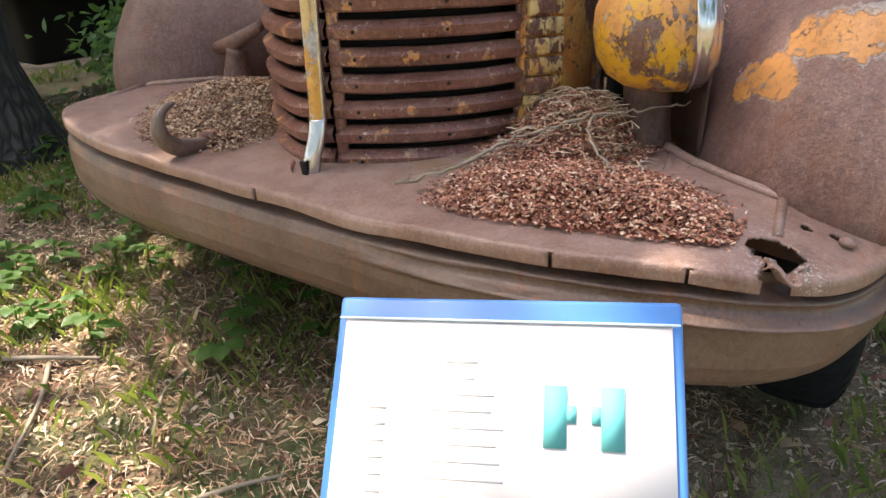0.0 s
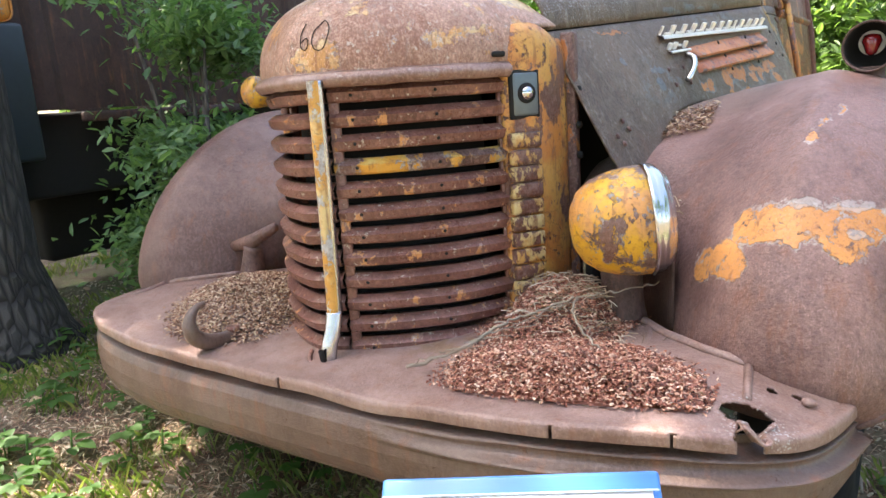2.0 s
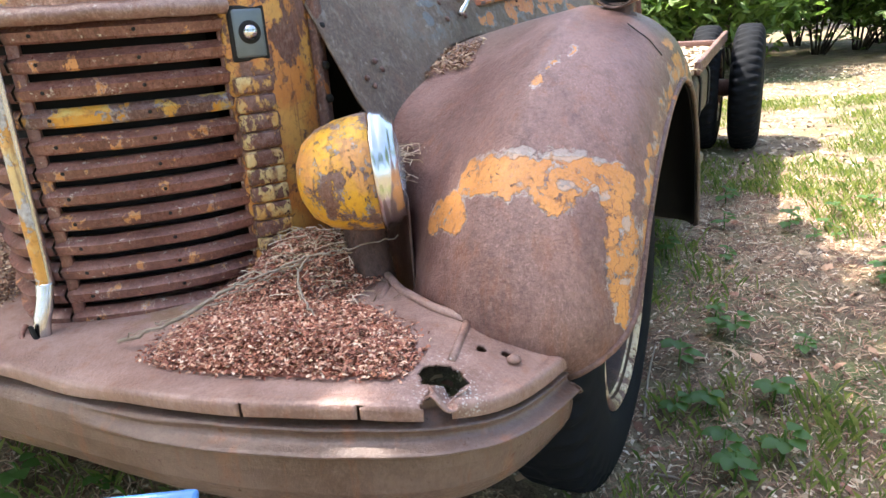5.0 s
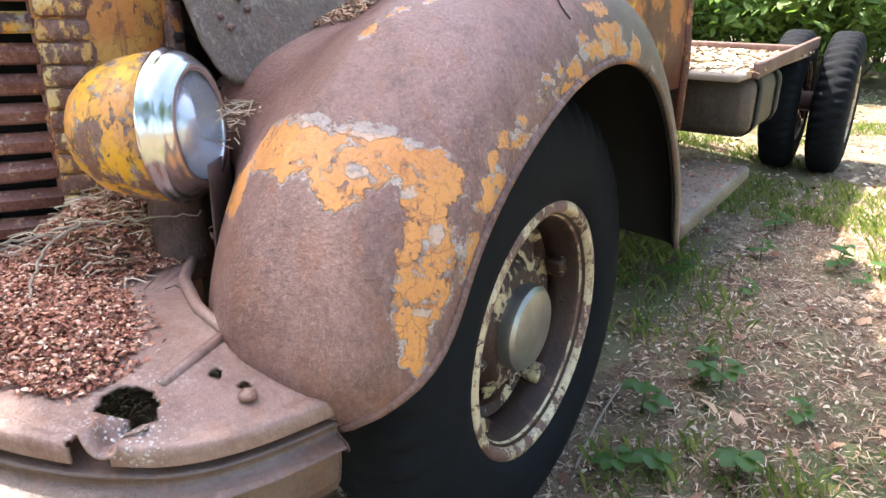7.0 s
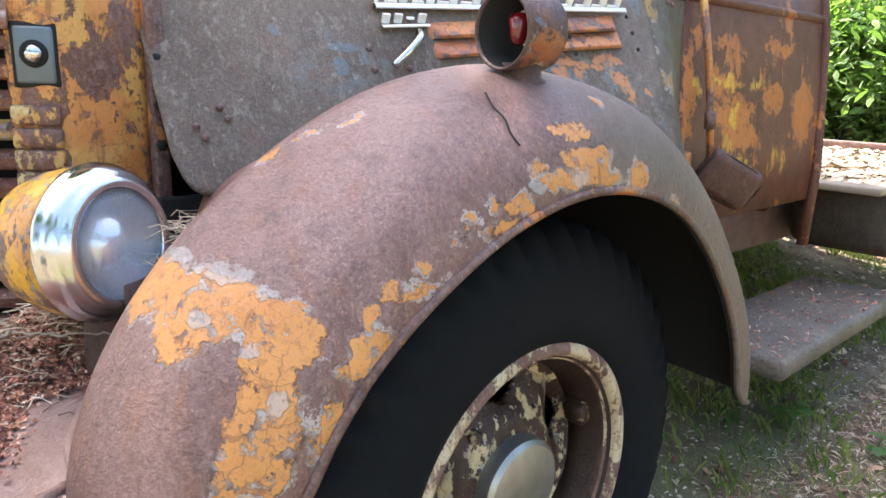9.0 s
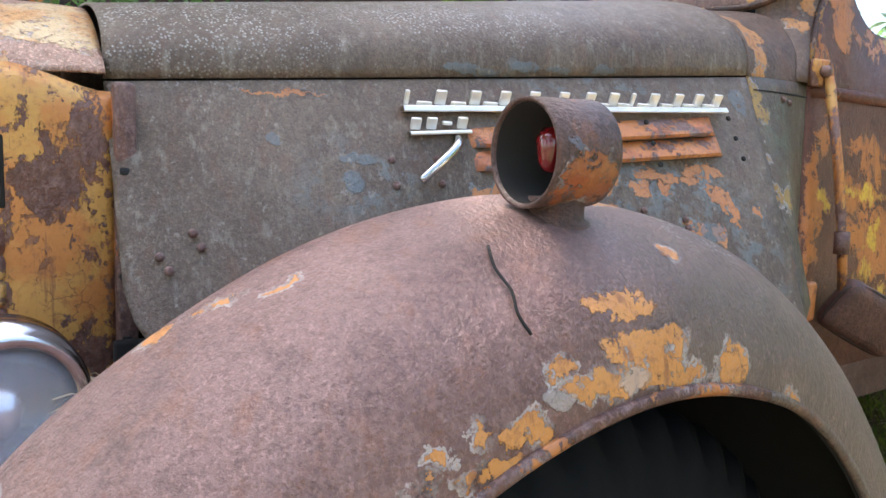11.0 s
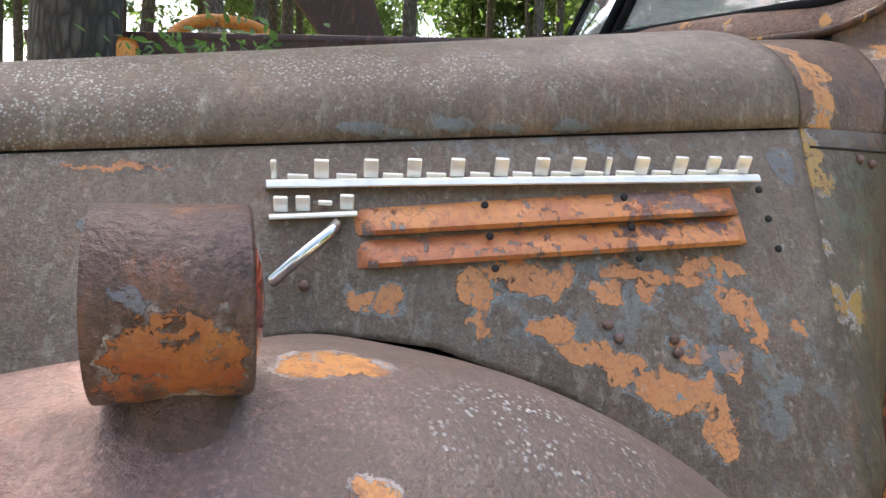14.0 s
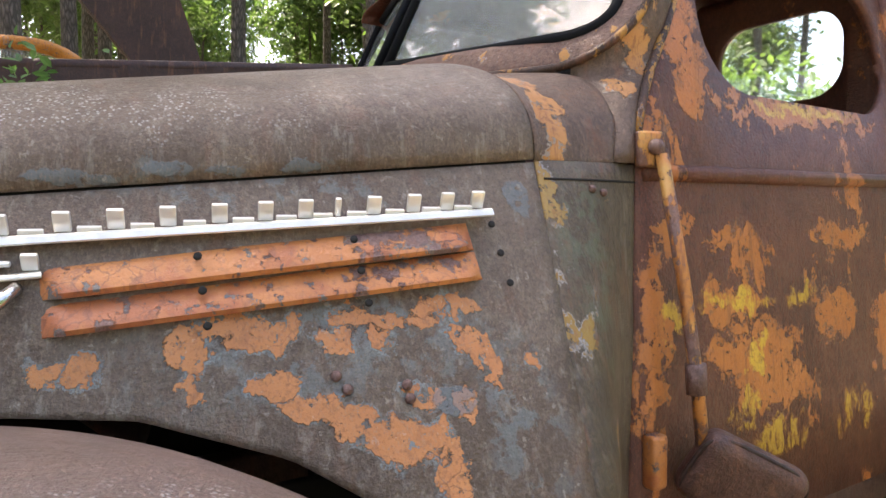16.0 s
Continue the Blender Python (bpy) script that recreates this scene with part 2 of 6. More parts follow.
def lathe(profile, m, n=40, bm=None, closed=False):
    """A turned shape: profile of (radius, height) round the pose's z axis."""
    bm = bm or bmesh.new()
    rings = [[bm.verts.new(m @ Vector((r * math.cos(2 * math.pi * k / n), r * math.sin(2 * math.pi * k / n), h))) for k in range(n)] for r, h in profile]
    for a, b in zip(rings, rings[1:] + (rings[:1] if closed else [])):
        for k in range(n):
            bm.faces.new((a[k], a[(k + 1) % n], b[(k + 1) % n], b[k]))
    if not closed:
        for ring, flip in ((rings[0], True), (rings[-1], False)):
            bm.faces.new(ring[::-1] if flip else ring)
    return bm


def aim(eye, way):
    """A pose at eye whose z axis points along way."""
    return Matrix.Translation(eye) @ Vector(way).normalized().to_track_quat("Z", "Y").to_matrix().to_4x4()


def mirror(bm):
    bmesh.ops.scale(bm, vec=(-1, 1, 1), verts=bm.verts)
    bmesh.ops.reverse_faces(bm, faces=bm.faces)
    return bm


# ---------------------------------------------------------------- materials
FENDER_BAND = [((0.80, 0.26, 0.872), (0.045, 0.06, 0.042)), ((0.757, 0.29, 0.85), (0.018, 0.04, 0.03)), ((0.86, 0.285, 0.93), (0.06, 0.05, 0.040)), ((0.92, 0.28, 0.942), (0.05, 0.06, 0.034)), ((0.912, 0.25, 0.918), (0.018, 0.05, 0.022)), ((1.0, 0.285, 0.928), (0.045, 0.06, 0.042)),
               ((1.005, 0.26, 0.902), (0.018, 0.04, 0.024)), ((1.05, 0.31, 0.938), (0.05, 0.06, 0.024)), ((1.09, 0.33, 0.91), (0.034, 0.06, 0.048)), ((1.104, 0.30, 0.845), (0.024, 0.06, 0.065)), ((1.110, 0.28, 0.775), (0.021, 0.05, 0.055)), ((1.118, 0.275, 0.71), (0.013, 0.03, 0.035))]
FENDER_ARCH = [((1.104, 0.778, 1.118), (0.02, 0.046, 0.010)), ((1.125, 0.796, 1.080), (0.02, 0.055, 0.026)), ((1.130, 0.79, 1.052), (0.014, 0.10, 0.012)), ((1.130, 0.917, 1.048), (0.014, 0.030, 0.026)), ((1.134, 1.036, 0.990), (0.01, 0.022, 0.010)), ((1.121, 0.698, 1.070), (0.012, 0.016, 0.010))]
FENDER_EDGE = [((1.130, 0.659, 1.023), (0.012, 0.028, 0.014)), ((1.125, 0.617, 1.033), (0.010, 0.012, 0.009)), ((1.122, 0.572, 1.022), (0.010, 0.011, 0.008)), ((1.123, 0.498, 0.979), (0.010, 0.013, 0.010)), ((1.121, 0.455, 0.954), (0.010, 0.018, 0.013)), ((1.124, 0.430, 0.927), (0.010, 0.014, 0.020)), ((1.126, 0.402, 0.895), (0.010, 0.012, 0.028)),
               ((1.133, 0.60, 1.000), (0.008, 0.06, 0.010)), ((1.134, 0.50, 0.950), (0.008, 0.06, 0.013)), ((1.135, 0.42, 0.890), (0.008, 0.035, 0.03)), ((1.135, 0.36, 0.82), (0.009, 0.03, 0.05))]
FENDER_RIDGE = [((0.95, 0.887, 1.196), (0.018, 0.045, 0.03)), ((1.071, 0.88, 1.152), (0.009, 0.011, 0.008)), ((0.931, 0.43, 1.08), (0.007, 0.025, 0.02)), ((0.943, 0.475, 1.105), (0.006, 0.03, 0.014)), ((0.966, 0.512, 1.123), (0.005, 0.02, 0.010))]
FENDER_BARE = [((0.93, 0.30, 0.976), (0.030, 0.03, 0.010)), ((0.98, 0.305, 0.970), (0.020, 0.03, 0.010)), ((1.012, 0.316, 0.966), (0.035, 0.03, 0.010)), ((1.056, 0.337, 0.953), (0.014, 0.02, 0.008)), ((1.014, 0.281, 0.921), (0.018, 0.012, 0.012)),
               ((1.109, 0.322, 0.851), (0.010, 0.016, 0.020)), ((0.945, 0.275, 0.915), (0.016, 0.02, 0.015)), ((1.076, 0.311, 0.897), (0.007, 0.009, 0.010)), ((1.116, 0.285, 0.76), (0.012, 0.02, 0.007)), ((1.128, 0.775, 1.052), (0.01, 0.02, 0.012)), ((1.126, 0.69, 1.045), (0.01, 0.018, 0.010))]
# the zone paints the shadow's soft edge and the greyer shaded rear half
rust_fender = rusted("rusted_fender", base=(0.158, 0.078, 0.066), light=(0.29, 0.178, 0.158), paint=(0.62, 0.285, 0.085), spots=FENDER_BAND + FENDER_ARCH + FENDER_EDGE + FENDER_RIDGE, rough=0.44, primer=(0.42, 0.38, 0.36), wobble=0.020,
                     zone=(0.80, 0.10, (0.115, 0.096, 0.076)), lichen=[((1.0, 1.02, 1.15), (0.07, 0.15, 0.06))], bare=((0.48, 0.45, 0.43), FENDER_BARE), speck=0.30, grain=0.62)
lip_paint = rusted("fender_lip_paint", base=(0.10, 0.042, 0.03), paint=(0.48, 0.19, 0.06), flake=0.34, flake_scale=16, rough=0.5)
# unpainted lip, toned like the painted shade on the fender's rear
lip_bare = rusted("fender_lip_bare", base=(0.12, 0.098, 0.078), light=(0.20, 0.16, 0.13), rough=0.5)
rust_plain = rusted("rusted_steel", base=(0.13, 0.068, 0.056), light=(0.24, 0.145, 0.125), rough=0.52)
rust_right = rusted("rusted_right_fender", grain=0.6, base=(0.13, 0.066, 0.056), light=(0.23, 0.145, 0.128), paint=(0.50, 0.20, 0.07), wobble=0.02, spots=[((-1.09, 0.29, 0.76), (0.022, 0.06, 0.05)), ((-0.713, 0.404, 0.925), (0.010, 0.03, 0.03)), ((-0.717, 0.35, 0.85), (0.008, 0.03, 0.025))], rough=0.5)
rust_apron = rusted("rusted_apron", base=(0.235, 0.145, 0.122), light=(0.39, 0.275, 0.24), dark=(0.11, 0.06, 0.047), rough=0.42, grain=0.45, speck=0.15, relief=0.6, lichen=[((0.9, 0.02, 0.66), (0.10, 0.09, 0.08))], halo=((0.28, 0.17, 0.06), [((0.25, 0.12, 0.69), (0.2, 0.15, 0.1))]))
# rust of the skirt, set darker than the shelf: its shade is in the colour
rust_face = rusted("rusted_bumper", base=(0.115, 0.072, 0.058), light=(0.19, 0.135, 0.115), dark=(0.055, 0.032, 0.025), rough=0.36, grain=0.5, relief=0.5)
rust_bar = rusted("rusted_grille_bar", base=(0.150, 0.060, 0.046), light=(0.30, 0.15, 0.12), dark=(0.06, 0.024, 0.019), grain=0.7, paint=(0.60, 0.30, 0.12), flake=0.13, flake_scale=22, rough=0.34, pale=0.65, primer=(0.5, 0.40, 0.34), speck=0.2, relief=0.35)
yellow_bar = rusted("yellow_grille_bar", base=(0.12, 0.05, 0.035), paint=(0.64, 0.33, 0.05), flake=0.72, rough=0.45, second=(0.66, 0.48, 0.15))
lip_metal = rusted("rubbed_lip", relief=0.5, base=(0.26, 0.16, 0.135), light=(0.42, 0.30, 0.26), dark=(0.12, 0.065, 0.05), rough=0.36, grain=0.7, pale=0.35)
# rust darkened because the headlight stem stands in shadow
stem_rust = rusted("shaded_stem_rust", base=(0.075, 0.038, 0.03), light=(0.13, 0.075, 0.06), dark=(0.03, 0.016, 0.012), rough=0.55)
rust_shell = rusted("rusted_shell", base=(0.33, 0.165, 0.115), light=(0.54, 0.35, 0.26), dark=(0.17, 0.075, 0.05), paint=(0.60, 0.32, 0.12), second=(0.66, 0.52, 0.30), flake=0.27, flake_scale=9, spots=[((0.30, 0.40, 1.44), (0.14, 0.10, 0.07)), ((-0.24, 0.14, 1.32), (0.05, 0.08, 0.07)), ((0.08, 0.02, 1.30), (0.05, 0.08, 0.035)), ((0.28, 0.20, 1.32), (0.10, 0.08, 0.012))], rough=0.42,
                    lichen=[((-0.03, 0.20, 1.44), (0.17, 0.15, 0.06))], streak=1.6, wobble=0.04, pale=0.55, speck=0.5, drips=0.35, bare=((0.62, 0.54, 0.48), [((-0.06, 0.16, 1.42), (0.10, 0.10, 0.03)), ((0.06, 0.24, 1.455), (0.12, 0.08, 0.03)), ((-0.02, 0.10, 1.385), (0.06, 0.06, 0.012))]))
paint_pillar = rusted("orange_pillar", base=(0.16, 0.06, 0.034), paint=(0.58, 0.235, 0.06), second=(0.62, 0.34, 0.09), flake=0.52, flake_scale=11, rough=0.46, streak=1.3, primer=(0.30, 0.13, 0.06))
paint_emboss = rusted("yellowed_emboss", base=(0.17, 0.06, 0.03), paint=(0.66, 0.52, 0.25), second=(0.60, 0.34, 0.10), flake=0.44, flake_scale=26, rough=0.46, primer=(0.30, 0.12, 0.05))
paint_lamp = rusted("yellow_lamp_bucket", base=(0.19, 0.085, 0.05), paint=(0.70, 0.39, 0.03), second=(0.64, 0.32, 0.10), flake=0.50, flake_scale=9, rough=0.42, wobble=0.04,
                    spots=[((0.56, 0.19, 0.96), (0.07, 0.05, 0.05)), ((0.60, 0.2, 1.0), (0.1, 0.1, 0.04))])
DOOR_ORANGE = [((0.61, 2.03, 1.66), (0.3, 0.05, 0.14)), ((0.62, 2.4, 1.575), (0.3, 0.30, 0.03)), ((0.68, 2.162, 1.105), (0.3, 0.15, 0.05)), ((0.67, 1.875, 1.16), (0.3, 0.04, 0.07)), ((0.66, 2.078, 1.318), (0.3, 0.04, 0.02)), ((0.69, 2.232, 1.03), (0.3, 0.13, 0.045)), ((0.67, 1.94, 1.33), (0.3, 0.05, 0.03)), ((0.67, 2.10, 1.20), (0.3, 0.09, 0.04)), ((0.68, 1.86, 1.06), (0.3, 0.03, 0.05)),
               ((0.68, 2.45, 1.16), (0.3, 0.08, 0.06)), ((0.66, 1.88, 1.25), (0.3, 0.025, 0.05)), ((0.69, 2.5, 1.32), (0.3, 0.12, 0.03)), ((0.69, 2.7, 1.1), (0.3, 0.10, 0.12)), ((0.65, 1.91, 1.52), (0.3, 0.03, 0.05))]
DOOR_YELLOW = [((0.67, 1.92, 1.19), (0.3, 0.04, 0.03)), ((0.67, 2.12, 1.205), (0.3, 0.14, 0.020)), ((0.67, 2.33, 1.2), (0.3, 0.06, 0.030)), ((0.69, 2.24, 0.94), (0.3, 0.12, 0.04)), ((0.62, 2.4, 1.588), (0.3, 0.25, 0.016)), ((0.69, 2.12, 1.00), (0.3, 0.05, 0.03)), ((0.69, 2.5, 0.95), (0.3, 0.08, 0.05)), ((0.68, 2.16, 1.10), (0.3, 0.03, 0.03))]
paint_door = rusted("orange_door", base=(0.098, 0.030, 0.018), light=(0.165, 0.056, 0.030), dark=(0.04, 0.014, 0.010), paint=(0.50, 0.175, 0.045), spots=DOOR_ORANGE, flake=0.15, flake_scale=8, rough=0.46, streak=0.8, wobble=0.055, speck=0.25, over=((0.66, 0.42, 0.05), DOOR_YELLOW), primer=(0.30, 0.14, 0.07))
HOOD_ORANGE = [((0.6, 0.995, 1.188), (0.2, 0.017, 0.012)), ((0.6, 1.033, 1.190), (0.2, 0.020, 0.017)), ((0.63, 1.140, 1.203), (0.2, 0.025, 0.024)), ((0.65, 1.134, 1.166), (0.2, 0.008, 0.016)), ((0.65, 1.212, 1.212), (0.2, 0.040, 0.020)), ((0.65, 1.250, 1.224), (0.2, 0.012, 0.022)), ((0.67, 1.33, 1.230), (0.2, 0.038, 0.013)),
               ((0.69, 1.35, 1.202), (0.2, 0.012, 0.016)), ((0.69, 1.44, 1.240), (0.2, 0.055, 0.012)), ((0.67, 1.222, 1.158), (0.2, 0.024, 0.018)), ((0.70, 1.262, 1.131), (0.2, 0.036, 0.019)), ((0.72, 1.306, 1.110), (0.2, 0.028, 0.024))]
HOOD_LOWER = [((0.74, 1.358, 1.090), (0.2, 0.046, 0.028)), ((0.76, 1.407, 1.084), (0.2, 0.013, 0.034)), ((0.73, 1.391, 1.139), (0.2, 0.026, 0.006)), ((0.73, 1.48, 1.172), (0.2, 0.013, 0.046)), ((0.75, 1.443, 1.119), (0.2, 0.012, 0.020)), ((0.75, 1.539, 1.173), (0.2, 0.009, 0.014)), ((0.48, 0.70, 1.338), (0.1, 0.08, 0.005)), ((0.75, 1.40, 1.05), (0.2, 0.03, 0.02)), ((0.68, 1.39, 1.222), (0.2, 0.045, 0.010)), ((0.72, 1.458, 1.20), (0.2, 0.020, 0.022)), ((0.70, 1.295, 1.208), (0.2, 0.026, 0.012)), ((0.66, 1.18, 1.228), (0.2, 0.05, 0.008))]
HOOD_BLUE = [((0.495, 1.034, 1.402), (0.1, 0.055, 0.010)), ((0.518, 1.138, 1.417), (0.1, 0.030, 0.012)), ((0.534, 1.207, 1.416), (0.1, 0.028, 0.008)), ((0.555, 1.302, 1.424), (0.1, 0.030, 0.008)), ((0.65, 1.60, 1.385), (0.1, 0.02, 0.03)), ((0.74, 1.425, 1.13), (0.1, 0.03, 0.018)), ((0.52, 0.79, 1.20), (0.1, 0.02, 0.016)), ((0.49, 0.68, 1.26), (0.1, 0.012, 0.012)), ((0.53, 0.80, 1.235), (0.1, 0.03, 0.008))]
hood_grey = rusted("weathered_hood", base=(0.110, 0.078, 0.053), light=(0.175, 0.132, 0.096), dark=(0.052, 0.034, 0.023), paint=(0.56, 0.235, 0.085), rough=0.48, streak=0.45, wobble=0.024, grain=0.8, primer=(0.19, 0.23, 0.24), spots=HOOD_ORANGE + HOOD_LOWER, bare=((0.15, 0.20, 0.23), HOOD_BLUE), speck=0.35,
                   lichen=[((0.25, 0.62, 1.46), (0.40, 0.30, 0.16)), ((0.3, 1.1, 1.50), (0.3, 0.5, 0.05))], pale=0.2, drips=0.4,
                   halo=((0.20, 0.25, 0.26), [((0.6, 1.25, 1.395), (0.2, 0.35, 0.025)), ((0.7, 1.3, 1.2), (0.3, 0.3, 0.09)), ((0.7, 1.5, 1.1), (0.3, 0.08, 0.16)), ((0.5, 0.8, 1.2), (0.2, 0.14, 0.07))]))
orange_trim = rusted("orange_louvre", base=(0.11, 0.045, 0.03), paint=(0.52, 0.20, 0.06), second=(0.40, 0.125, 0.045), flake=0.74, flake_scale=10, rough=0.44, primer=(0.15, 0.19, 0.19))


def simple(name, colour, rough=0.6, metal=0.0, vary=0.25, scale=30.0, bump=0.15):
    m = Mat(name, rough, metal)
    n, g = m.noise(scale, 5), m.noise(scale * 8, 3)
    c = m.mix(n, tuple(v * (1 - vary) for v in colour), tuple(min(1, v * (1 + vary)) for v in colour))
    m.bump(m.math("ADD", n, m.both(g, 0.5)), bump, 0.003)
    return m.done(c)


rubber = simple("old_rubber", (0.0065, 0.008, 0.0105), 0.8, vary=0.35)
rubber.node_tree.nodes["Principled BSDF"].inputs["Specular IOR Level"].default_value = 0.15
# flat black for dark parts, and for sheets that stand in for shade
black_void = simple("black_grime_and_shade", (0.008, 0.0075, 0.007), 0.85)
chrome = simple("pitted_chrome", (0.60, 0.60, 0.62), 0.14, 1.0, vary=0.15, scale=60, bump=0.08)
worn_chrome = simple("worn_chrome", (0.50, 0.50, 0.51), 0.22, 1.0, vary=0.4, scale=45, bump=0.12)
strip_paint = rusted("strip_paint", base=(0.42, 0.42, 0.42), light=(0.62, 0.62, 0.60), dark=(0.20, 0.15, 0.11), paint=(0.64, 0.33, 0.07), second=(0.68, 0.52, 0.24), flake=0.72, flake_scale=13, rough=0.42, primer=(0.55, 0.52, 0.46))
hub_metal = simple("stained_hub_metal", (0.36, 0.36, 0.34), 0.36, 0.85, vary=0.45, scale=16, bump=0.2)
hub_cream = rusted("cream_hub", base=(0.09, 0.038, 0.024), paint=(0.60, 0.51, 0.30), flake=0.42, flake_scale=16, rough=0.5, primer=(0.24, 0.12, 0.07))
cream_rim = rusted("cream_rim", base=(0.13, 0.05, 0.03), paint=(0.66, 0.57, 0.40), flake=0.50, flake_scale=14, rough=0.5, primer=(0.3, 0.16, 0.09))
# disc rust under chipped cream, with the wheel's inner shade mixed into its base
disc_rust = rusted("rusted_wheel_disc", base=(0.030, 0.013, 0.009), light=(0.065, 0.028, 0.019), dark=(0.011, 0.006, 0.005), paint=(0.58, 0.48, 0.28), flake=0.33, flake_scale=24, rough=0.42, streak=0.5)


def lens_glass():
    """Thin ribbed glass: mostly clear, with a milky gloss."""
    m = Mat("headlight_glass", 0.14)
    wave = m.t.nodes.new("ShaderNodeTexWave")
    wave.inputs["Scale"].default_value = 22
    wave.bands_direction = "Y"
    m.put(m.co, wave.inputs["Vector"])
    m.bump(wave.outputs["Fac"], 0.6, 0.003)
    clear = m.t.nodes.new("ShaderNodeBsdfTransparent")
    both = m.t.nodes.new("ShaderNodeMixShader")
    both.inputs[0].default_value = 0.20
    m.put(clear.outputs[0], both.inputs[1])
    m.put(m.b.outputs[0], both.inputs[2])
    m.put(both.outputs[0], m.t.nodes["Material Output"].inputs[0])
    return m.done((0.72, 0.78, 0.84))


glass_lens = lens_glass()
silver = simple("silvered_bowl", (0.86, 0.90, 0.95), 0.22, 1.0, vary=0.05, bump=0.05)
# rust darkened to near black, for the shadow inside the wheel
well_rust = rusted("shaded_well_rust", base=(0.022, 0.010, 0.0075), light=(0.05, 0.023, 0.016), dark=(0.010, 0.006, 0.005), streak=0.5, grain=0.7)
glass_pane = Mat("window_glass", 0.02)
glass_pane.b.inputs["Transmission Weight"].default_value = 0.85
glass_pane = glass_pane.done((0.85, 0.92, 0.93))
red_lens = Mat("red_lens", 0.12)
red_lens.b.inputs["Coat Weight"].default_value = 0.6
red_lens = red_lens.done(red_lens.mix(red_lens.noise(12), (0.10, 0.004, 0.006), (0.24, 0.010, 0.012)))
white_paint = simple("aged_white", (0.72, 0.70, 0.64), 0.5)
letter_metal = simple("pale_letter_metal", (0.80, 0.78, 0.72), 0.3, 0.55)
plate_grey = simple("grey_plate", (0.13, 0.16, 0.175), 0.4, 0.4)
blue_plastic = simple("blue_plastic", (0.055, 0.20, 0.52), 0.35, vary=0.06, bump=0.02)
paper = simple("white_paper", (0.70, 0.68, 0.69), 0.55, vary=0.02, bump=0.02)
cyan_ink = simple("cyan_ink", (0.09, 0.40, 0.43), 0.9, vary=0.02, bump=0.0)
pale_ink = simple("faded_ink", (0.69, 0.67, 0.68), 0.6, vary=0.05, bump=0.0)
wood_grey = simple("weathered_wood", (0.30, 0.24, 0.18), 0.75)


def bark_mat(name, a, b):
    m = Mat(name, 0.85)
    v = m.voronoi(9, at=m.stretch((3, 3, 0.7)), feature="DISTANCE_TO_EDGE")
    n = m.noise(14, 6, 0.65, at=m.stretch((2, 2, 0.6)))
    c = m.mix(m.step(v, 0.0, 0.35), tuple(x * 0.4 for x in a), m.mix(n, a, b))
    m.bump(m.math("ADD", m.step(v, 0.0, 0.3), n), 0.7, 0.02)
    return m.done(c)


bark = bark_mat("dark_bark", (0.055, 0.05, 0.043), (0.10, 0.09, 0.08))
bark_far = bark_mat("forest_bark", (0.12, 0.10, 0.085), (0.22, 0.19, 0.17))


def leaf_mat(name, a, b):
    m = Mat(name, 0.45)
    m.b.inputs["Transmission Weight"].default_value = 0.0
    c = m.mix(m.island(), a, b)
    trans = m.t.nodes.new("ShaderNodeBsdfTranslucent")
    mixs = m.t.nodes.new("ShaderNodeMixShader")
    out = m.t.nodes["Material Output"]
    bright = m.vec("MULTIPLY", c, (1.5, 1.7, 0.8))
    m.put(bright, trans.inputs[0])
    mixs.inputs[0].default_value = 0.45
    m.put(m.b.outputs[0], mixs.inputs[1])
    m.put(trans.outputs[0], mixs.inputs[2])
    m.put(mixs.outputs[0], out.inputs[0])
    return m.done(c)


leaf_dark = leaf_mat("shrub_leaf", (0.035, 0.085, 0.03), (0.085, 0.17, 0.06))
leaf_far = leaf_mat("forest_leaf", (0.06, 0.105, 0.04), (0.13, 0.20, 0.085))
leaf_sapling = leaf_mat("sapling_leaf", (0.055, 0.12, 0.045), (0.15, 0.25, 0.11))
leaf_bright = leaf_mat("sunny_leaf", (0.085, 0.155, 0.045), (0.19, 0.28, 0.095))
leaf_ground = leaf_mat("ground_leaf", (0.05, 0.12, 0.03), (0.12, 0.22, 0.06))
grass_mat = leaf_mat("grass_blade", (0.07, 0.13, 0.03), (0.26, 0.27, 0.10))


def litter_mat():
    m = Mat("dry_litter", 0.7)
    c = m.ramp(m.island(), (0.0, (0.085, 0.036, 0.022)), (0.3, (0.24, 0.11, 0.066)), (0.6, (0.42, 0.26, 0.165)), (0.85, (0.56, 0.42, 0.28)), (1.0, (0.70, 0.59, 0.44)))
    return m.done(c)


litter = litter_mat()
litter_red = Mat("red_bud_scales", 0.6)
litter_red = litter_red.done(litter_red.ramp(litter_red.island(), (0.0, (0.08, 0.026, 0.018)), (0.3, (0.26, 0.085, 0.052)), (0.6, (0.42, 0.17, 0.105)), (0.85, (0.62, 0.37, 0.25)), (1.0, (0.76, 0.60, 0.46))))


def straw_mat():
    m = Mat("dead_straw", 0.75)
    return m.done(m.ramp(m.island(), (0.0, (0.15, 0.10, 0.06)), (0.5, (0.42, 0.33, 0.22)), (1.0, (0.66, 0.58, 0.46))))


straw = straw_mat()
twig_mat = simple("bleached_twig", (0.27, 0.225, 0.175), 0.8, vary=0.4)


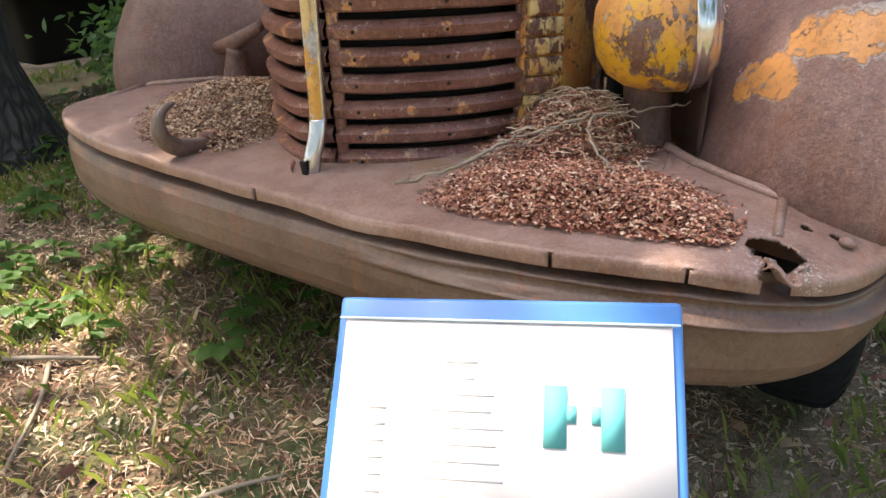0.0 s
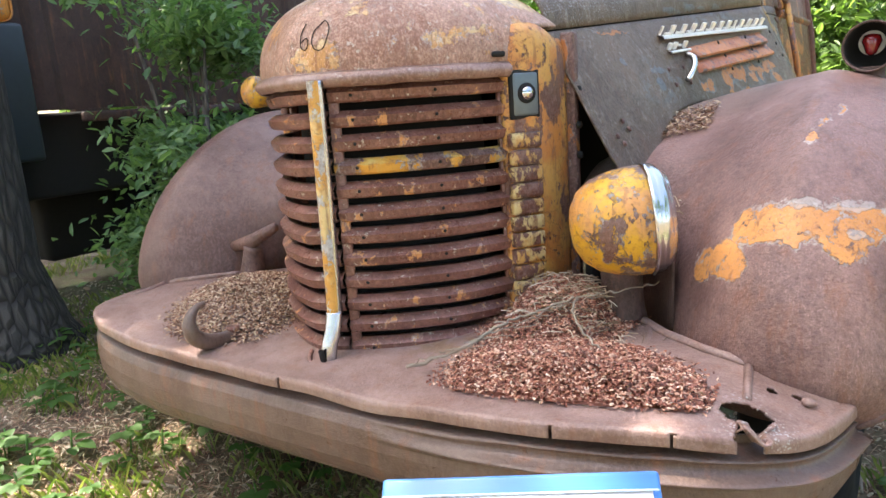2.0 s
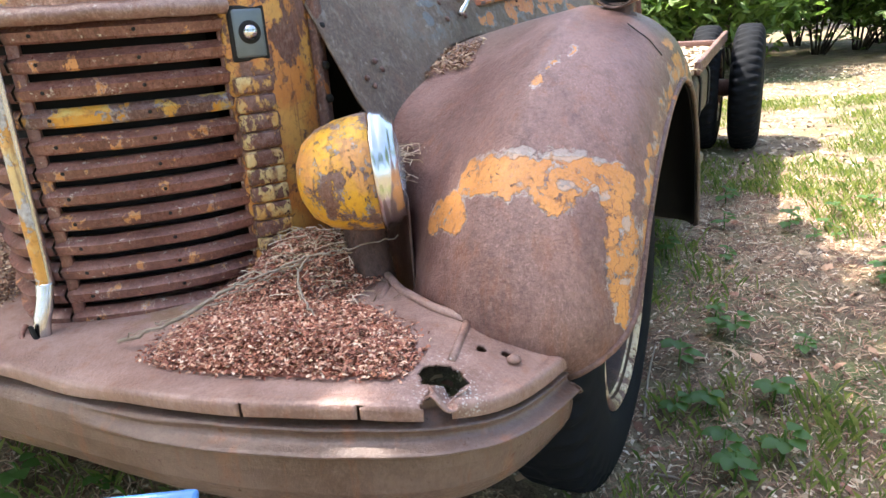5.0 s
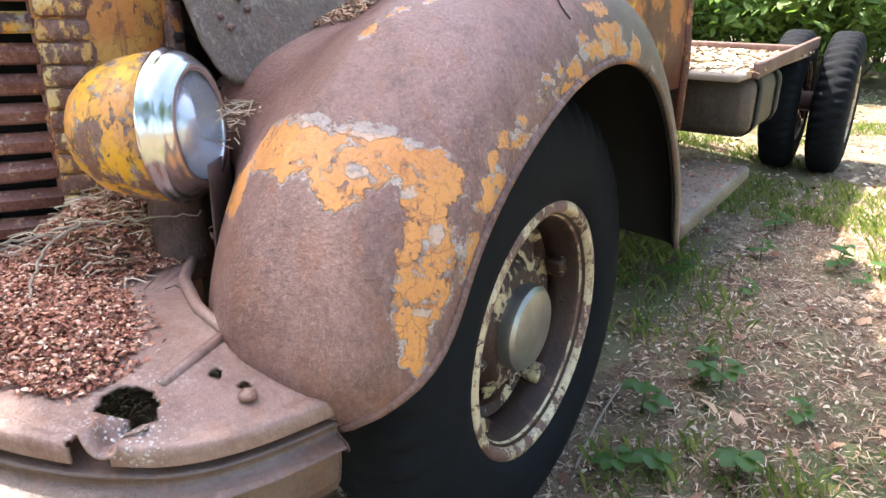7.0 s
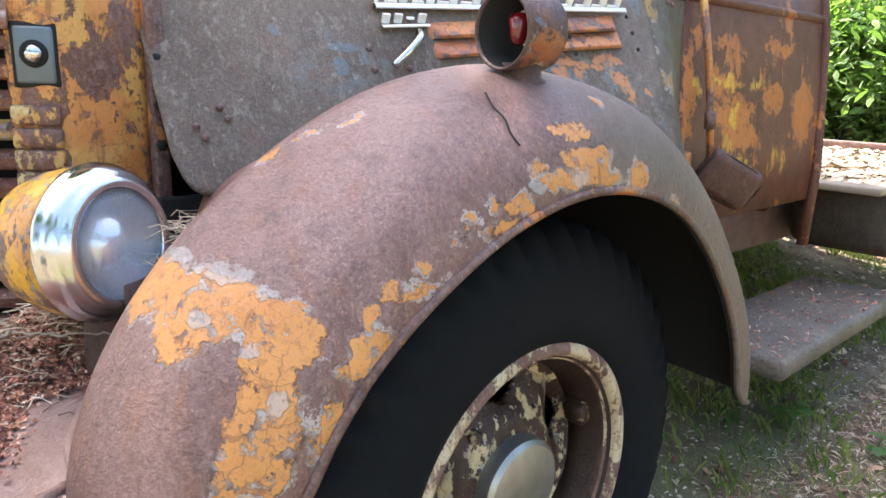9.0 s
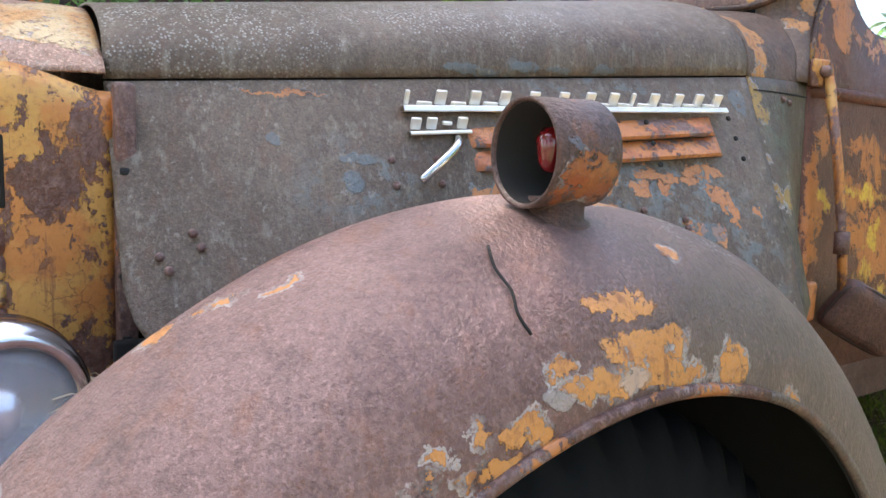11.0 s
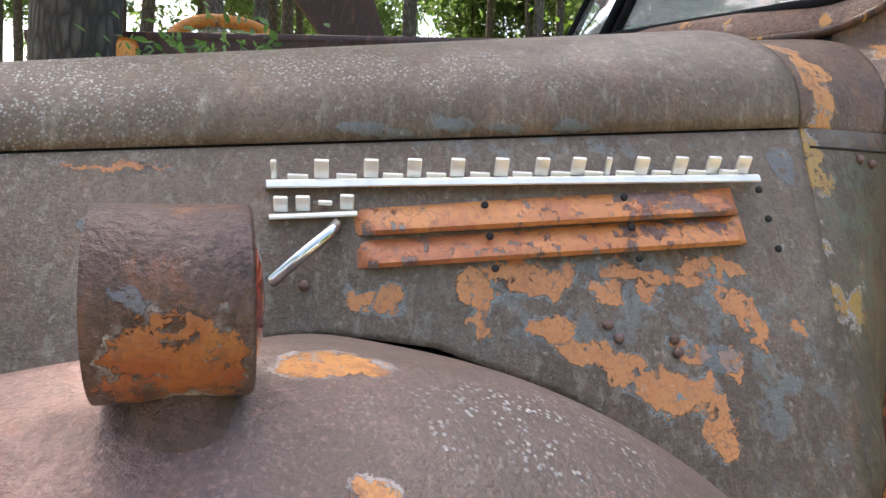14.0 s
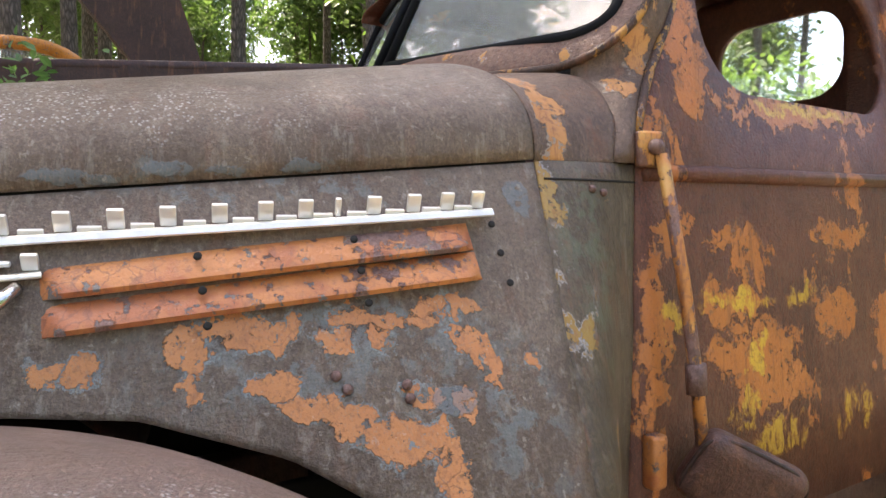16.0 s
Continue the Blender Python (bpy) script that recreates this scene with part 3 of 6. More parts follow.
def ground_mat():
    m = Mat("forest_floor", 0.9)
    big, mid, fine = m.noise(0.55, 6, 0.6), m.noise(4.5, 7, 0.7), m.noise(45, 5, 0.7)
    soil = m.mix(mid, (0.085, 0.055, 0.035), (0.22, 0.155, 0.10))
    dry = m.mix(fine, (0.20, 0.135, 0.085), (0.46, 0.37, 0.25))
    green = m.mix(fine, (0.045, 0.075, 0.02), (0.15, 0.19, 0.07))
    tiny = m.noise(190, 4, 0.7)
    c = m.mix(m.step(mid, 0.42, 0.6), soil, dry)
    c = m.mix(m.step(m.math("ADD", m.both(big, 0.7), m.both(mid, 0.45)), 0.55, 0.68), c, green)
    c = m.mix(m.both(m.step(tiny, 0.50, 0.60), 0.6), c, (0.05, 0.032, 0.02))
    m.bump(m.math("ADD", mid, m.both(fine, 0.6)), 0.9, 0.03)
    return m.done(c)


# ---------------------------------------------------------------- ground
def ground_height(x, y):
    far = max(0.0, math.hypot(x, y) - 3.0)
    rise = at([(-2.5, 0.24), (-0.6, 0.17), (0.6, 0.03), (1.0, 0.0), (2.2, 0.04), (4.0, 0.08)], x)
    rise += at([(1.2, 0.0), (2.4, 0.07), (4.0, 0.03), (6.0, 0.0)], y) if x > 0 else 0.0
    return GROUND + rise * (1.0 if far < 6 else 6 / far) + 0.015 * noise.noise((x * 1.3, y * 1.3, 0)) + 0.05 * noise.noise((x * 0.3, y * 0.3, 5)) * min(1, far)


def ground_point(u, v):
    def spread(s):
        s = 2 * s - 1
        return math.copysign(abs(s) ** 3.2, s) * 400 + s * 6
    x, y = spread(u), spread(v) + 1.5
    return (x, y, ground_height(x, y))


ground = tagged(part("ground", sheet(ground_point, 140, 140), ground_mat()), "forest floor of dry needles, soil and thin grass", "ground", kind="structure")

# ---------------------------------------------------------------- the truck
truck = thing("truck", (0, 2.5, GROUND), "derelict rusted flat-nosed truck with flaking orange paint on bare ground", "truck")

# fender: swept round the wheel; the angle runs from the tail (low) over the crown to the nose
FY, FZ = 0.87, 0.48
CROWN = [(-4, 0.668), (11, 0.664), (39, 0.674), (66, 0.699), (90, 0.722), (112, 0.736), (130, 0.746), (145, 0.757), (157, 0.752), (166, 0.735), (172, 0.715)]
SECTION_BACK = [(0.40, -0.22), (0.48, -0.112), (0.58, -0.061), (0.69, -0.030), (0.80, -0.011), (0.89, 0.0), (0.97, -0.003), (1.04, -0.028), (1.095, -0.072), (1.125, -0.128), (1.132, -0.172)]
SECTION_WALK = [(0.40, -0.175), (0.48, -0.14), (0.58, -0.115), (0.69, -0.097), (0.80, -0.045), (0.89, -0.004), (0.97, -0.003), (1.04, -0.028), (1.095, -0.072), (1.125, -0.128), (1.132, -0.172)]
SECTION_NOSE = [(0.62, -0.40), (0.64, -0.28), (0.67, -0.19), (0.72, -0.11), (0.79, -0.05), (0.88, -0.005), (0.96, -0.004), (1.035, -0.025), (1.09, -0.065), (1.125, -0.115), (1.133, -0.155)]
SECTION_TAIL = [(0.80, -0.15), (0.84, -0.10), (0.88, -0.065), (0.92, -0.04), (0.96, -0.02), (1.0, -0.006), (1.045, 0.0), (1.09, -0.018), (1.117, -0.058), (1.128, -0.11), (1.132, -0.155)]


def fender_point(u, v):
    a = 2 + 169 * u
    v *= 1 - 0.34 * max(0.0, (a - 150) / 21) ** 2
    if a < 15:
        v = 0.74 + (v - 0.74) * math.sqrt(max(0.04, 1 - ((15 - a) / 13.2) ** 2))
    k = min(1.0, max(0.0, (a - 120) / 36))
    k = k * k * (3 - 2 * k)
    q = min(1.0, max(0.0, (48 - a) / 42))
    q = q * q * (3 - 2 * q)
    w = min(1.0, max(0.0, (a - 84) / 26))
    w = w * w * (3 - 2 * w)
    s = lerp_curve(SECTION_BACK, v) * (1 - w) + lerp_curve(SECTION_WALK, v) * w
    s = s * (1 - k) + lerp_curve(SECTION_NOSE, v) * k
    s = s * (1 - q) + lerp_curve(SECTION_TAIL, v) * q
    r = float(np.interp(a, [c[0] for c in CROWN], [c[1] for c in CROWN])) + s[1]
    e = max(0.0, (u - 0.94) / 0.06)
    r -= 0.05 * e * e
    crease = math.exp(-((s[0] - 0.925) / 0.028) ** 2) * max(0.0, min(1.0, (a - 80) / 20, (150 - a) / 15))
    r += 0.004 * noise.noise((s[0] * 6, a * 0.05, 1)) + 0.007 * crease
    return (s[0], FY + r * math.cos(radians(a)), FZ + r * math.sin(radians(a)))


def smooth_table(table, n=60):
    xs = np.linspace(table[0][0], table[-1][0], n)
    ys = np.interp(xs, [a for a, _ in table], [b for _, b in table])
    for _ in range(12):
        ys[1:-1] = (ys[:-2] + 2 * ys[1:-1] + ys[2:]) / 4
    return list(zip(xs, ys))


CROWN = smooth_table(CROWN)
fender = part("fender", sheet(fender_point, 120, 64), rust_fender, truck, "rusted front fender with a band of flaking orange paint", thick=0.004)
# black sheet added below the fender skin, standing for the shade in the arch
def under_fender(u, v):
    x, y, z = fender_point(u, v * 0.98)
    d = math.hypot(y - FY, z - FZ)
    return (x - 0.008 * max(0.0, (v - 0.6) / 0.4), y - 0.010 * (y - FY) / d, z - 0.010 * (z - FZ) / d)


part("fender_shade", sheet(under_fender, 60, 20), black_void, fender, "black sheet under the fender, standing for its shade", thick=0.003)
def far_fender(u, v):
    """The other front fender, pushed in a little towards the frame."""
    x, y, z = fender_point(u, v)
    return (x - 0.045, y, z)


part("fender", mirror(sheet(far_fender, 90, 32)), rust_right, truck, "dull brown rusted front fender", thick=0.004)


def fender_lip(side, a=0, b=80):
    pts = [fender_point(i / 80, 1.0) for i in range(a, b + 1)]
    return tube([(x if side > 0 else 0.045 - x, y, z) for x, y, z in pts], 0.007, 6)


part("fender_lip", fender_lip(1, 66, 80), rust_plain, truck)
part("fender_lip", fender_lip(1, 36, 66), lip_paint, truck, "rolled fender lip with remains of orange paint")
part("fender_lip", fender_lip(1, 0, 36), lip_bare, truck)
part("fender_lip", fender_lip(-1), rust_plain, truck)


def nearest_on_fender(p):
    def far(uv):
        return (Vector(fender_point(*uv)) - Vector(p)).length

    best = min(((i / 150, k / 60) for i in range(60, 110) for k in range(20, 61)), key=far)
    for step in (1 / 300, 1 / 900, 1 / 2700, 1 / 8100):
        best = min(((best[0] + i * step, min(1.0, best[1] + k * step * 2)) for i in range(-3, 4) for k in range(-3, 4)), key=far)
    x, y, z = fender_point(*best)
    d = math.hypot(y - FY, z - FZ)
    return (x + 0.0022, y + 0.0036 * (y - FY) / d, z + 0.0036 * (z - FZ) / d)


CRACK = [nearest_on_fender(p) for p in smooth_path([(1.036, 0.677, 1.16), (1.06, 0.668, 1.145), (1.08, 0.671, 1.128), (1.095, 0.667, 1.112), (1.106, 0.673, 1.096)], 16)]
part("crack", tube([p for k, p in enumerate(CRACK) if k == 0 or p != CRACK[k - 1]], 0.0015, 5), black_void, fender, "dark hairline crack in the sheet")

# front apron between the fenders
FRONT = smooth_table([(0.0, -0.138), (0.45, -0.136), (0.6, -0.122), (0.73, -0.095), (0.82, -0.065), (0.9, -0.025), (0.96, 0.03), (0.995, 0.10), (1.012, 0.17), (1.018, 0.22)], 160)
REAR = [(0.0, 0.32), (0.45, 0.42), (0.56, 0.42), (0.64, 0.30), (0.70, 0.24), (0.79, 0.195), (0.88, 0.18), (0.95, 0.195), (1.018, 0.225)]
REAR_Z = [(0.0, 0.712), (0.70, 0.714), (0.80, 0.706), (0.88, 0.694), (0.95, 0.676), (1.018, 0.652)]
EDGE_Z = [(0.0, 0.664), (0.3, 0.668), (0.6, 0.678), (0.8, 0.683), (0.92, 0.672), (1.018, 0.650)]


def front_frame(s):
    """Plan point and outward way on the apron's front edge, s from -1 to 1."""
    x = math.sin(s * math.pi / 2) * 1.018
    e = 1e-3
    y, dy = at(FRONT, abs(x)), (at(FRONT, min(1.018, abs(x) + e)) - at(FRONT, max(0, abs(x) - e)))
    d = Vector((dy * math.copysign(1, x), -2 * e, 0)).normalized()
    return x, y, d


def bent(x, y, z):
    """The far end of the shelf is crushed inwards and curls up."""
    if x >= 0:
        return (x, y, z)
    return (x * (1 - 0.065 * (x / 1.018) ** 2), y, z + 0.022 * max(0.0, (-x - 0.8) / 0.218) ** 2)


def apron_top(u, v):
    x, y, d = front_frame(2 * u - 1)
    back = at(REAR, abs(x))
    if v < 0.75:
        t = v / 0.75
        yy = back * (1 - t) + y * t
        dent = -0.004 * max(0, noise.noise((x * 7, yy * 9, 2))) - 0.006 * math.exp(-((x - 0.25) / 0.1) ** 2) * t
        return bent(x, yy, at(REAR_Z, abs(x)) * (1 - t) + at(EDGE_Z, abs(x)) * t + dent)
    t = (v - 0.75) / 0.25
    o, z = at([(0, 0), (0.25, 0.011), (0.42, 0.017), (0.55, 0.019), (1, 0.018)], t), at([(0, 0.66), (0.25, 0.6585), (0.42, 0.655), (0.55, 0.648), (1, 0.632)], t)
    z += at(EDGE_Z, abs(x)) - 0.66 + 0.006 * noise.noise((x * 5, 0, 3)) - 0.008 * math.exp(-((x - 0.25) / 0.1) ** 2)
    return bent(x + d.x * o, y + d.y * o, z)


def torn(bm, inside):
    bmesh.ops.delete(bm, geom=[f for f in bm.faces if inside(f.calc_center_median())], context="FACES")
    return bm


def apron_gap(p):
    a = math.atan2(p.y - 0.025, p.x - 0.888)
    hole = math.hypot((p.x - 0.888) / 0.040, (p.y - 0.025) / 0.032) < 1 + 0.3 * noise.noise((math.cos(a) * 2, math.sin(a) * 2, 4))
    notch = abs(p.x - 0.905) < 0.02 and -0.05 < p.y < 0.01
    small = math.hypot(p.x - 0.911, p.y - 0.128) < 0.009 or math.hypot(p.x - 0.950, p.y - 0.140) < 0.008
    split = p.z < at(EDGE_Z, abs(p.x)) - 0.005 and (abs(p.x - 0.622) < 0.0035 or abs(p.x - 0.805) < 0.004 or abs(p.x - 0.02) < 0.003)
    return hole or notch or small or split


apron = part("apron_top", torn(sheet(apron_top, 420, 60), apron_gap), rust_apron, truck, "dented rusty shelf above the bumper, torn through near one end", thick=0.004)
part("torn_flap", sheet(lambda u, v: (0.886 + 0.045 * u + 0.006 * math.sin(9 * v), -0.035 + 0.055 * v - 0.01 * math.sin(3 * u), 0.672 + 0.012 * math.sin(5 * u + 3 * v) - 0.012 * v), 12, 12), rust_apron, apron, "curled torn flap", thick=0.003)
part("rivet_head", lathe([(0.012, 0), (0.011, 0.005), (0.006, 0.009), (0.001, 0.01)], pose(0.968, 0.128, 0.668), 16), rust_apron, apron)
for x0, y0, x1, y1 in ((0.655, 0.29, 0.695, 0.145), (0.866, 0.175, 0.882, 0.07)):
    pts = [(x0 + (x1 - x0) * t, y0 + (y1 - y0) * t, 0.712 - 0.018 * t - (0.014 if x0 > 0.8 else 0)) for t in (0, 0.33, 0.66, 1)]
    part("pressed_rib", tube(pts, 0.008, 8), rust_apron, apron)
    part("pressed_rib", tube([bent(-x, y, z + 0.001) for x, y, z in pts], 0.007, 8), rust_apron, apron)


def apron_face(u, v):
    x, y, d = front_frame(2 * u - 1)
    o = at([(0, -0.026), (0.08, -0.024), (0.14, -0.008), (0.2, 0.012), (0.3, 0.020), (0.5, 0.022), (0.7, 0.018), (0.85, 0.006), (0.95, -0.010), (1, -0.030)], v)
    z = at([(0, 0.640), (0.14, 0.618), (0.5, 0.552), (0.85, 0.484), (0.95, 0.466), (1, 0.462)], v)
    z += (at(EDGE_Z, abs(x)) - 0.66) * (1 - v) + 0.02 * v * max(0.0, (abs(x) - 0.75) / 0.27)
    k = min(1, max(0, (x - 0.25) / 0.3))
    for c, w in ((0.15, 0.034), (0.31, 0.036)):
        o += 0.021 * k * math.exp(-((v - c - 0.05 * (1 - k)) / w) ** 2)
    o += 0.004 * noise.noise((x * 4, z * 6, 8))
    return bent(x + d.x * o, y + d.y * o, z)


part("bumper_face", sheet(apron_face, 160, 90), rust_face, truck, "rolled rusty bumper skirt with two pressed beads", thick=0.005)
for s in (1, -1):
    pts = [bent(s * x, at(REAR, x) + 0.004, at(REAR_Z, x) + 0.003) for x in np.linspace(0.64, 1.01, 24)]
    part("apron_edge", tube(pts, 0.009, 8), rust_apron, truck)

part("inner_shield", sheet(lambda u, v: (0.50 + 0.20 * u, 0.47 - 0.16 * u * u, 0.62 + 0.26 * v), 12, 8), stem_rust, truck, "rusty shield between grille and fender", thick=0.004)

# grille
PLAN = [(0.0, -0.012), (0.05, 0.004), (0.11, 0.032), (0.17, 0.072), (0.23, 0.125), (0.28, 0.185), (0.315, 0.25), (0.325, 0.275)]
BARS = 12


def plan(s, out=0.0):
    """A point on the grille's plan, s from -1 (truck's right) to 1, pushed outwards."""
    p, q = lerp_curve(PLAN, abs(s)), lerp_curve(PLAN, min(1, abs(s) + 0.01)) - lerp_curve(PLAN, max(0, abs(s) - 0.01))
    n = np.array((q[1], -q[0])) / np.linalg.norm(q)
    p = p + n * out
    return (0.02 + (p[0] if s > 0 else -0.95 * p[0]), p[1])


def grille_bar(z, a, b):
    prof = [(-0.020, 0.0165), (-0.004, 0.0175), (0.0125, 0.0065), (0.0160, 0.0040), (0.0150, 0.0015), (0.0115, -0.012), (0.006, -0.0165), (-0.018, -0.0165)]

    def fn(u, v):
        s = a + (b - a) * u
        o, h = prof[min(len(prof) - 1, round(v * (len(prof) - 1)))]
        x, y = plan(s, o)
        return (x, y, z + h + 0.002 * noise.noise((s * 4, z * 30, 0)))
    return sheet(fn, 26, len(prof) - 1)


# black sheet added behind the bars, in place of the shade between them
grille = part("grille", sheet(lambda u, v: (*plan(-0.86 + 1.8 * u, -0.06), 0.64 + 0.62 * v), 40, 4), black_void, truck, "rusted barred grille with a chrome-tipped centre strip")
for i in range(BARS):
    z = 0.684 + i * (1.222 - 0.684) / (BARS - 1)
    mat = yellow_bar if i == BARS - 4 else rust_bar
    part("grille_bar", grille_bar(z, 0.185, 0.985), mat, grille, thick=0.002, angle=28)
    part("grille_bar", grille_bar(z, -0.985, 0.17), rust_bar, grille, thick=0.002, angle=28)
for s in (0.20, 0.985, -0.985):
    x, y = plan(s, -0.004)
    part("grille_post", block(pose(x, y, 0.95, 0, 0, 40 if s > 0 else -40), 0.022, 0.02, 0.58, bevel=0.004), rust_bar, grille)
STRIP = [(0.086, -0.038, 1.252), (0.083, -0.037, 1.10), (0.080, -0.037, 0.95), (0.077, -0.037, 0.82), (0.076, -0.038, 0.768)]
FOOT = [(0.076, -0.039, 0.772), (0.077, -0.050, 0.735), (0.073, -0.062, 0.70), (0.070, -0.066, 0.668), (0.069, -0.062, 0.652)]


def moulding(line, half, rise, back=0.0):
    """A bowed metal moulding along a line: v runs across it."""
    def fn(u, v):
        p, k = lerp_curve(line, u), 2 * v - 1
        return (p[0] + 0.83 * half * k, p[1] + 0.56 * half * k * 0.3 + rise * abs(k) ** 3 + back, p[2])
    return fn


strip = part("centre_strip", sheet(moulding(STRIP, 0.021, 0.014), 40, 10), worn_chrome, grille, "centre strip of worn chrome with orange paint", thick=0.004)
part("strip_paint", sheet(moulding(STRIP, 0.016, 0.008, -0.0035), 60, 8), strip_paint, grille, "flaking orange and cream paint on the strip")
foot = part("strip_foot", sheet(moulding(FOOT, 0.023, 0.014, -0.002), 24, 12), worn_chrome, grille, "worn chrome foot of the centre strip", thick=0.004)
part("foot_slot", block(pose(0.070, -0.0725, 0.683, 9), 0.013, 0.006, 0.034, bevel=0.005, seg=3), black_void, grille)
part("foot_clip", tube(smooth_path([(0.02, -0.052, 0.684), (0.03, -0.072, 0.672), (0.055, -0.078, 0.660), (0.085, -0.066, 0.660), (0.095, -0.04, 0.668)], 18), 0.0055, 6), rust_bar, grille, "bent rusty clip round the foot")
part("foot_bracket", block(pose(0.070, -0.050, 0.657), 0.05, 0.05, 0.016, bevel=0.005), rust_bar, grille)
for i in range(BARS):
    z = 0.684 + i * (1.222 - 0.684) / (BARS - 1)
    for s in (0.285, 0.6, 0.955):
        x, y = plan(s, 0.0135)
        nx, ny = plan(s, 0.03)
        part("bar_rivet", lathe([(0.004, 0), (0.0035, 0.002), (0.001, 0.003)], aim((x, y, z - 0.002), (nx - x, ny - y, 0)), 8), black_void, grille)

# nose shell over the grille
def shell_point(u, v):
    s = -1 + 2 * u
    x0, y0 = plan(s, 0.022)
    xb, yb = 0.01 + s * 0.385, 0.455
    zb = 1.485 - 0.14 * abs(s) ** 2.4
    if v < 0.12:
        t = v / 0.12
        o = 0.010 * math.sin(math.pi * t)
        x, y = plan(s, 0.018 + o)
        return (x, y, 1.242 + 0.024 * t)
    t = (v - 0.12) / 0.88
    p0, p1, p2, p3 = np.array((x0, y0, 1.266)), np.array((x0, y0 - 0.005, 1.266 + (zb - 1.266) * 0.75)), np.array((x0 * 0.5 + xb * 0.5, y0 * 0.55 + yb * 0.45, zb)), np.array((xb, yb, zb))
    return tuple(p0 * (1 - t) ** 3 + 3 * p1 * t * (1 - t) ** 2 + 3 * p2 * t * t * (1 - t) + p3 * t ** 3)


shell = part("nose_shell", sheet(shell_point, 70, 36), rust_shell, truck, "domed nose shell with mottled rust and yellow paint", thick=0.004)

shell_lip = sheet(lambda u, v: (*plan(-1 + 2 * u, 0.024 + 0.013 * math.sin(math.pi * v) + 0.002 * noise.noise((u * 30, v, 2))), 1.236 + 0.032 * v + 0.0025 * noise.noise((u * 22, 0, 7))), 80, 8)
part("shell_lip", shell_lip, lip_metal, shell, "rolled lip of the nose shell, rubbed pale", thick=0.003)


def stroke(points):
    """A painted line on the shell, through points given by x and z."""
    net = [shell_point(0.5 + 0.3 * i / 90, 0.1 + 0.6 * k / 60) for i in range(91) for k in range(61)]
    on = [min(net, key=lambda q: (q[0] - x) ** 2 + (q[2] - z) ** 2) for x, z in points]
    return tube([(x, y - 0.0015, z + 0.0005) for x, y, z in smooth_path(on, 30)], 0.0010, 5)


part("painted_six", stroke([(0.050, 1.364), (0.049, 1.345), (0.051, 1.322), (0.058, 1.312), (0.066, 1.318), (0.066, 1.332), (0.058, 1.338), (0.051, 1.328)]), black_void, shell, "hand-painted dark figure six")
part("painted_nought", stroke([(0.083, 1.366), (0.074, 1.350), (0.073, 1.328), (0.082, 1.312), (0.095, 1.314), (0.103, 1.332), (0.101, 1.353), (0.090, 1.367), (0.082, 1.366)]), black_void, shell, "hand-painted dark figure nought")
x, y = plan(0.86, 0.026)
part("shell_slot", block(pose(x, y, 1.283, 0, 0, 48), 0.03, 0.012, 0.012, bevel=0.005), black_void, shell)
strut = part("radiator_strut", block(pose(0.415, 0.475, 1.0, 0, 0, 0), 0.035, 0.03, 0.66, bevel=0.006), lip_paint, truck, "bolted strut behind the grille pillar")
for z in (0.85, 0.95, 1.05, 1.12, 1.2):
    part("bolt", lathe([(0.010, 0), (0.010, 0.006), (0.004, 0.01)], aim((0.434, 0.473, z), (1, -0.3, 0)), 6), black_void, strut)

# pillars beside the grille
PILLAR = [(0.340, 0.268), (0.356, 0.262), (0.382, 0.286), (0.404, 0.318), (0.414, 0.355), (0.416, 0.40), (0.412, 0.46)]


def pillar_point(u, v):
    p = lerp_curve(PILLAR, u)
    top = 1.318 + 0.03 * math.sin(math.pi * min(1, u * 1.1)) - 0.05 * max(0, 0.35 - u)
    z = 0.64 + (top - 0.64) * v
    k = max(0, (v - 0.93) / 0.07)
    return (p[0] - 0.02 * k * k, p[1] + 0.012 * k * k, z)


for s in (1, -1):
    bm = sheet(pillar_point, 24, 40)
    if s < 0:
        bmesh.ops.translate(bm, vec=(-0.02, 0, 0), verts=bm.verts)
        mirror(bm)
        bmesh.ops.translate(bm, vec=(0.02, 0, 0), verts=bm.verts)
    pil = part("grille_pillar", bm, paint_pillar, truck, "orange pillar beside the grille, rust streaked", thick=0.004)
    if s > 0:
        pillar = pil
yaw = math.degrees(math.atan2(0.047, 0.030))
for i in range(12):
    z = 0.70 + i * 0.0365
    part("emboss", block(pose(0.384, 0.291, z, 0, 0, yaw), 0.078, 0.024, 0.0325, bevel=0.005), paint_emboss, pillar)
part("plate_gasket", block(pose(0.384, 0.298, 1.198, 0, 0, yaw), 0.074, 0.014, 0.106, bevel=0.006), black_void, pillar)
plate = part("lock_plate", block(pose(0.386, 0.297, 1.198, 0, 0, yaw), 0.062, 0.016, 0.092, bevel=0.006), plate_grey, pillar, "grey latch plate with a round lock")
part("lock_seat", lathe([(0.022, 0), (0.021, 0.003), (0.015, 0.003)], aim((0.3935, 0.2925, 1.2), (0.85, -0.53, 0)), 24), black_void, plate)
part("lock", lathe([(0.014, 0), (0.014, 0.006), (0.009, 0.009), (0.004, 0.012)], aim((0.394, 0.292, 1.2), (0.85, -0.53, 0)), 20), chrome, plate)

# hood
def side_x(y, z):
    return 0.262 + 0.27 * y - 0.53 * (z - 1.3)


def seam_z(y):
    return 1.335 + 0.089 * (y - 0.465)


ARCH = [(0.455, 1.045), (0.461, 1.012), (0.472, 0.990), (0.488, 0.976), (0.512, 0.974), (0.59, 1.007), (0.69, 1.06), (0.76, 1.10), (0.83, 1.13), (0.95, 1.147), (1.08, 1.133), (1.227, 1.082), (1.32, 1.022), (1.45, 0.91), (1.60, 0.85), (1.70, 0.80)]


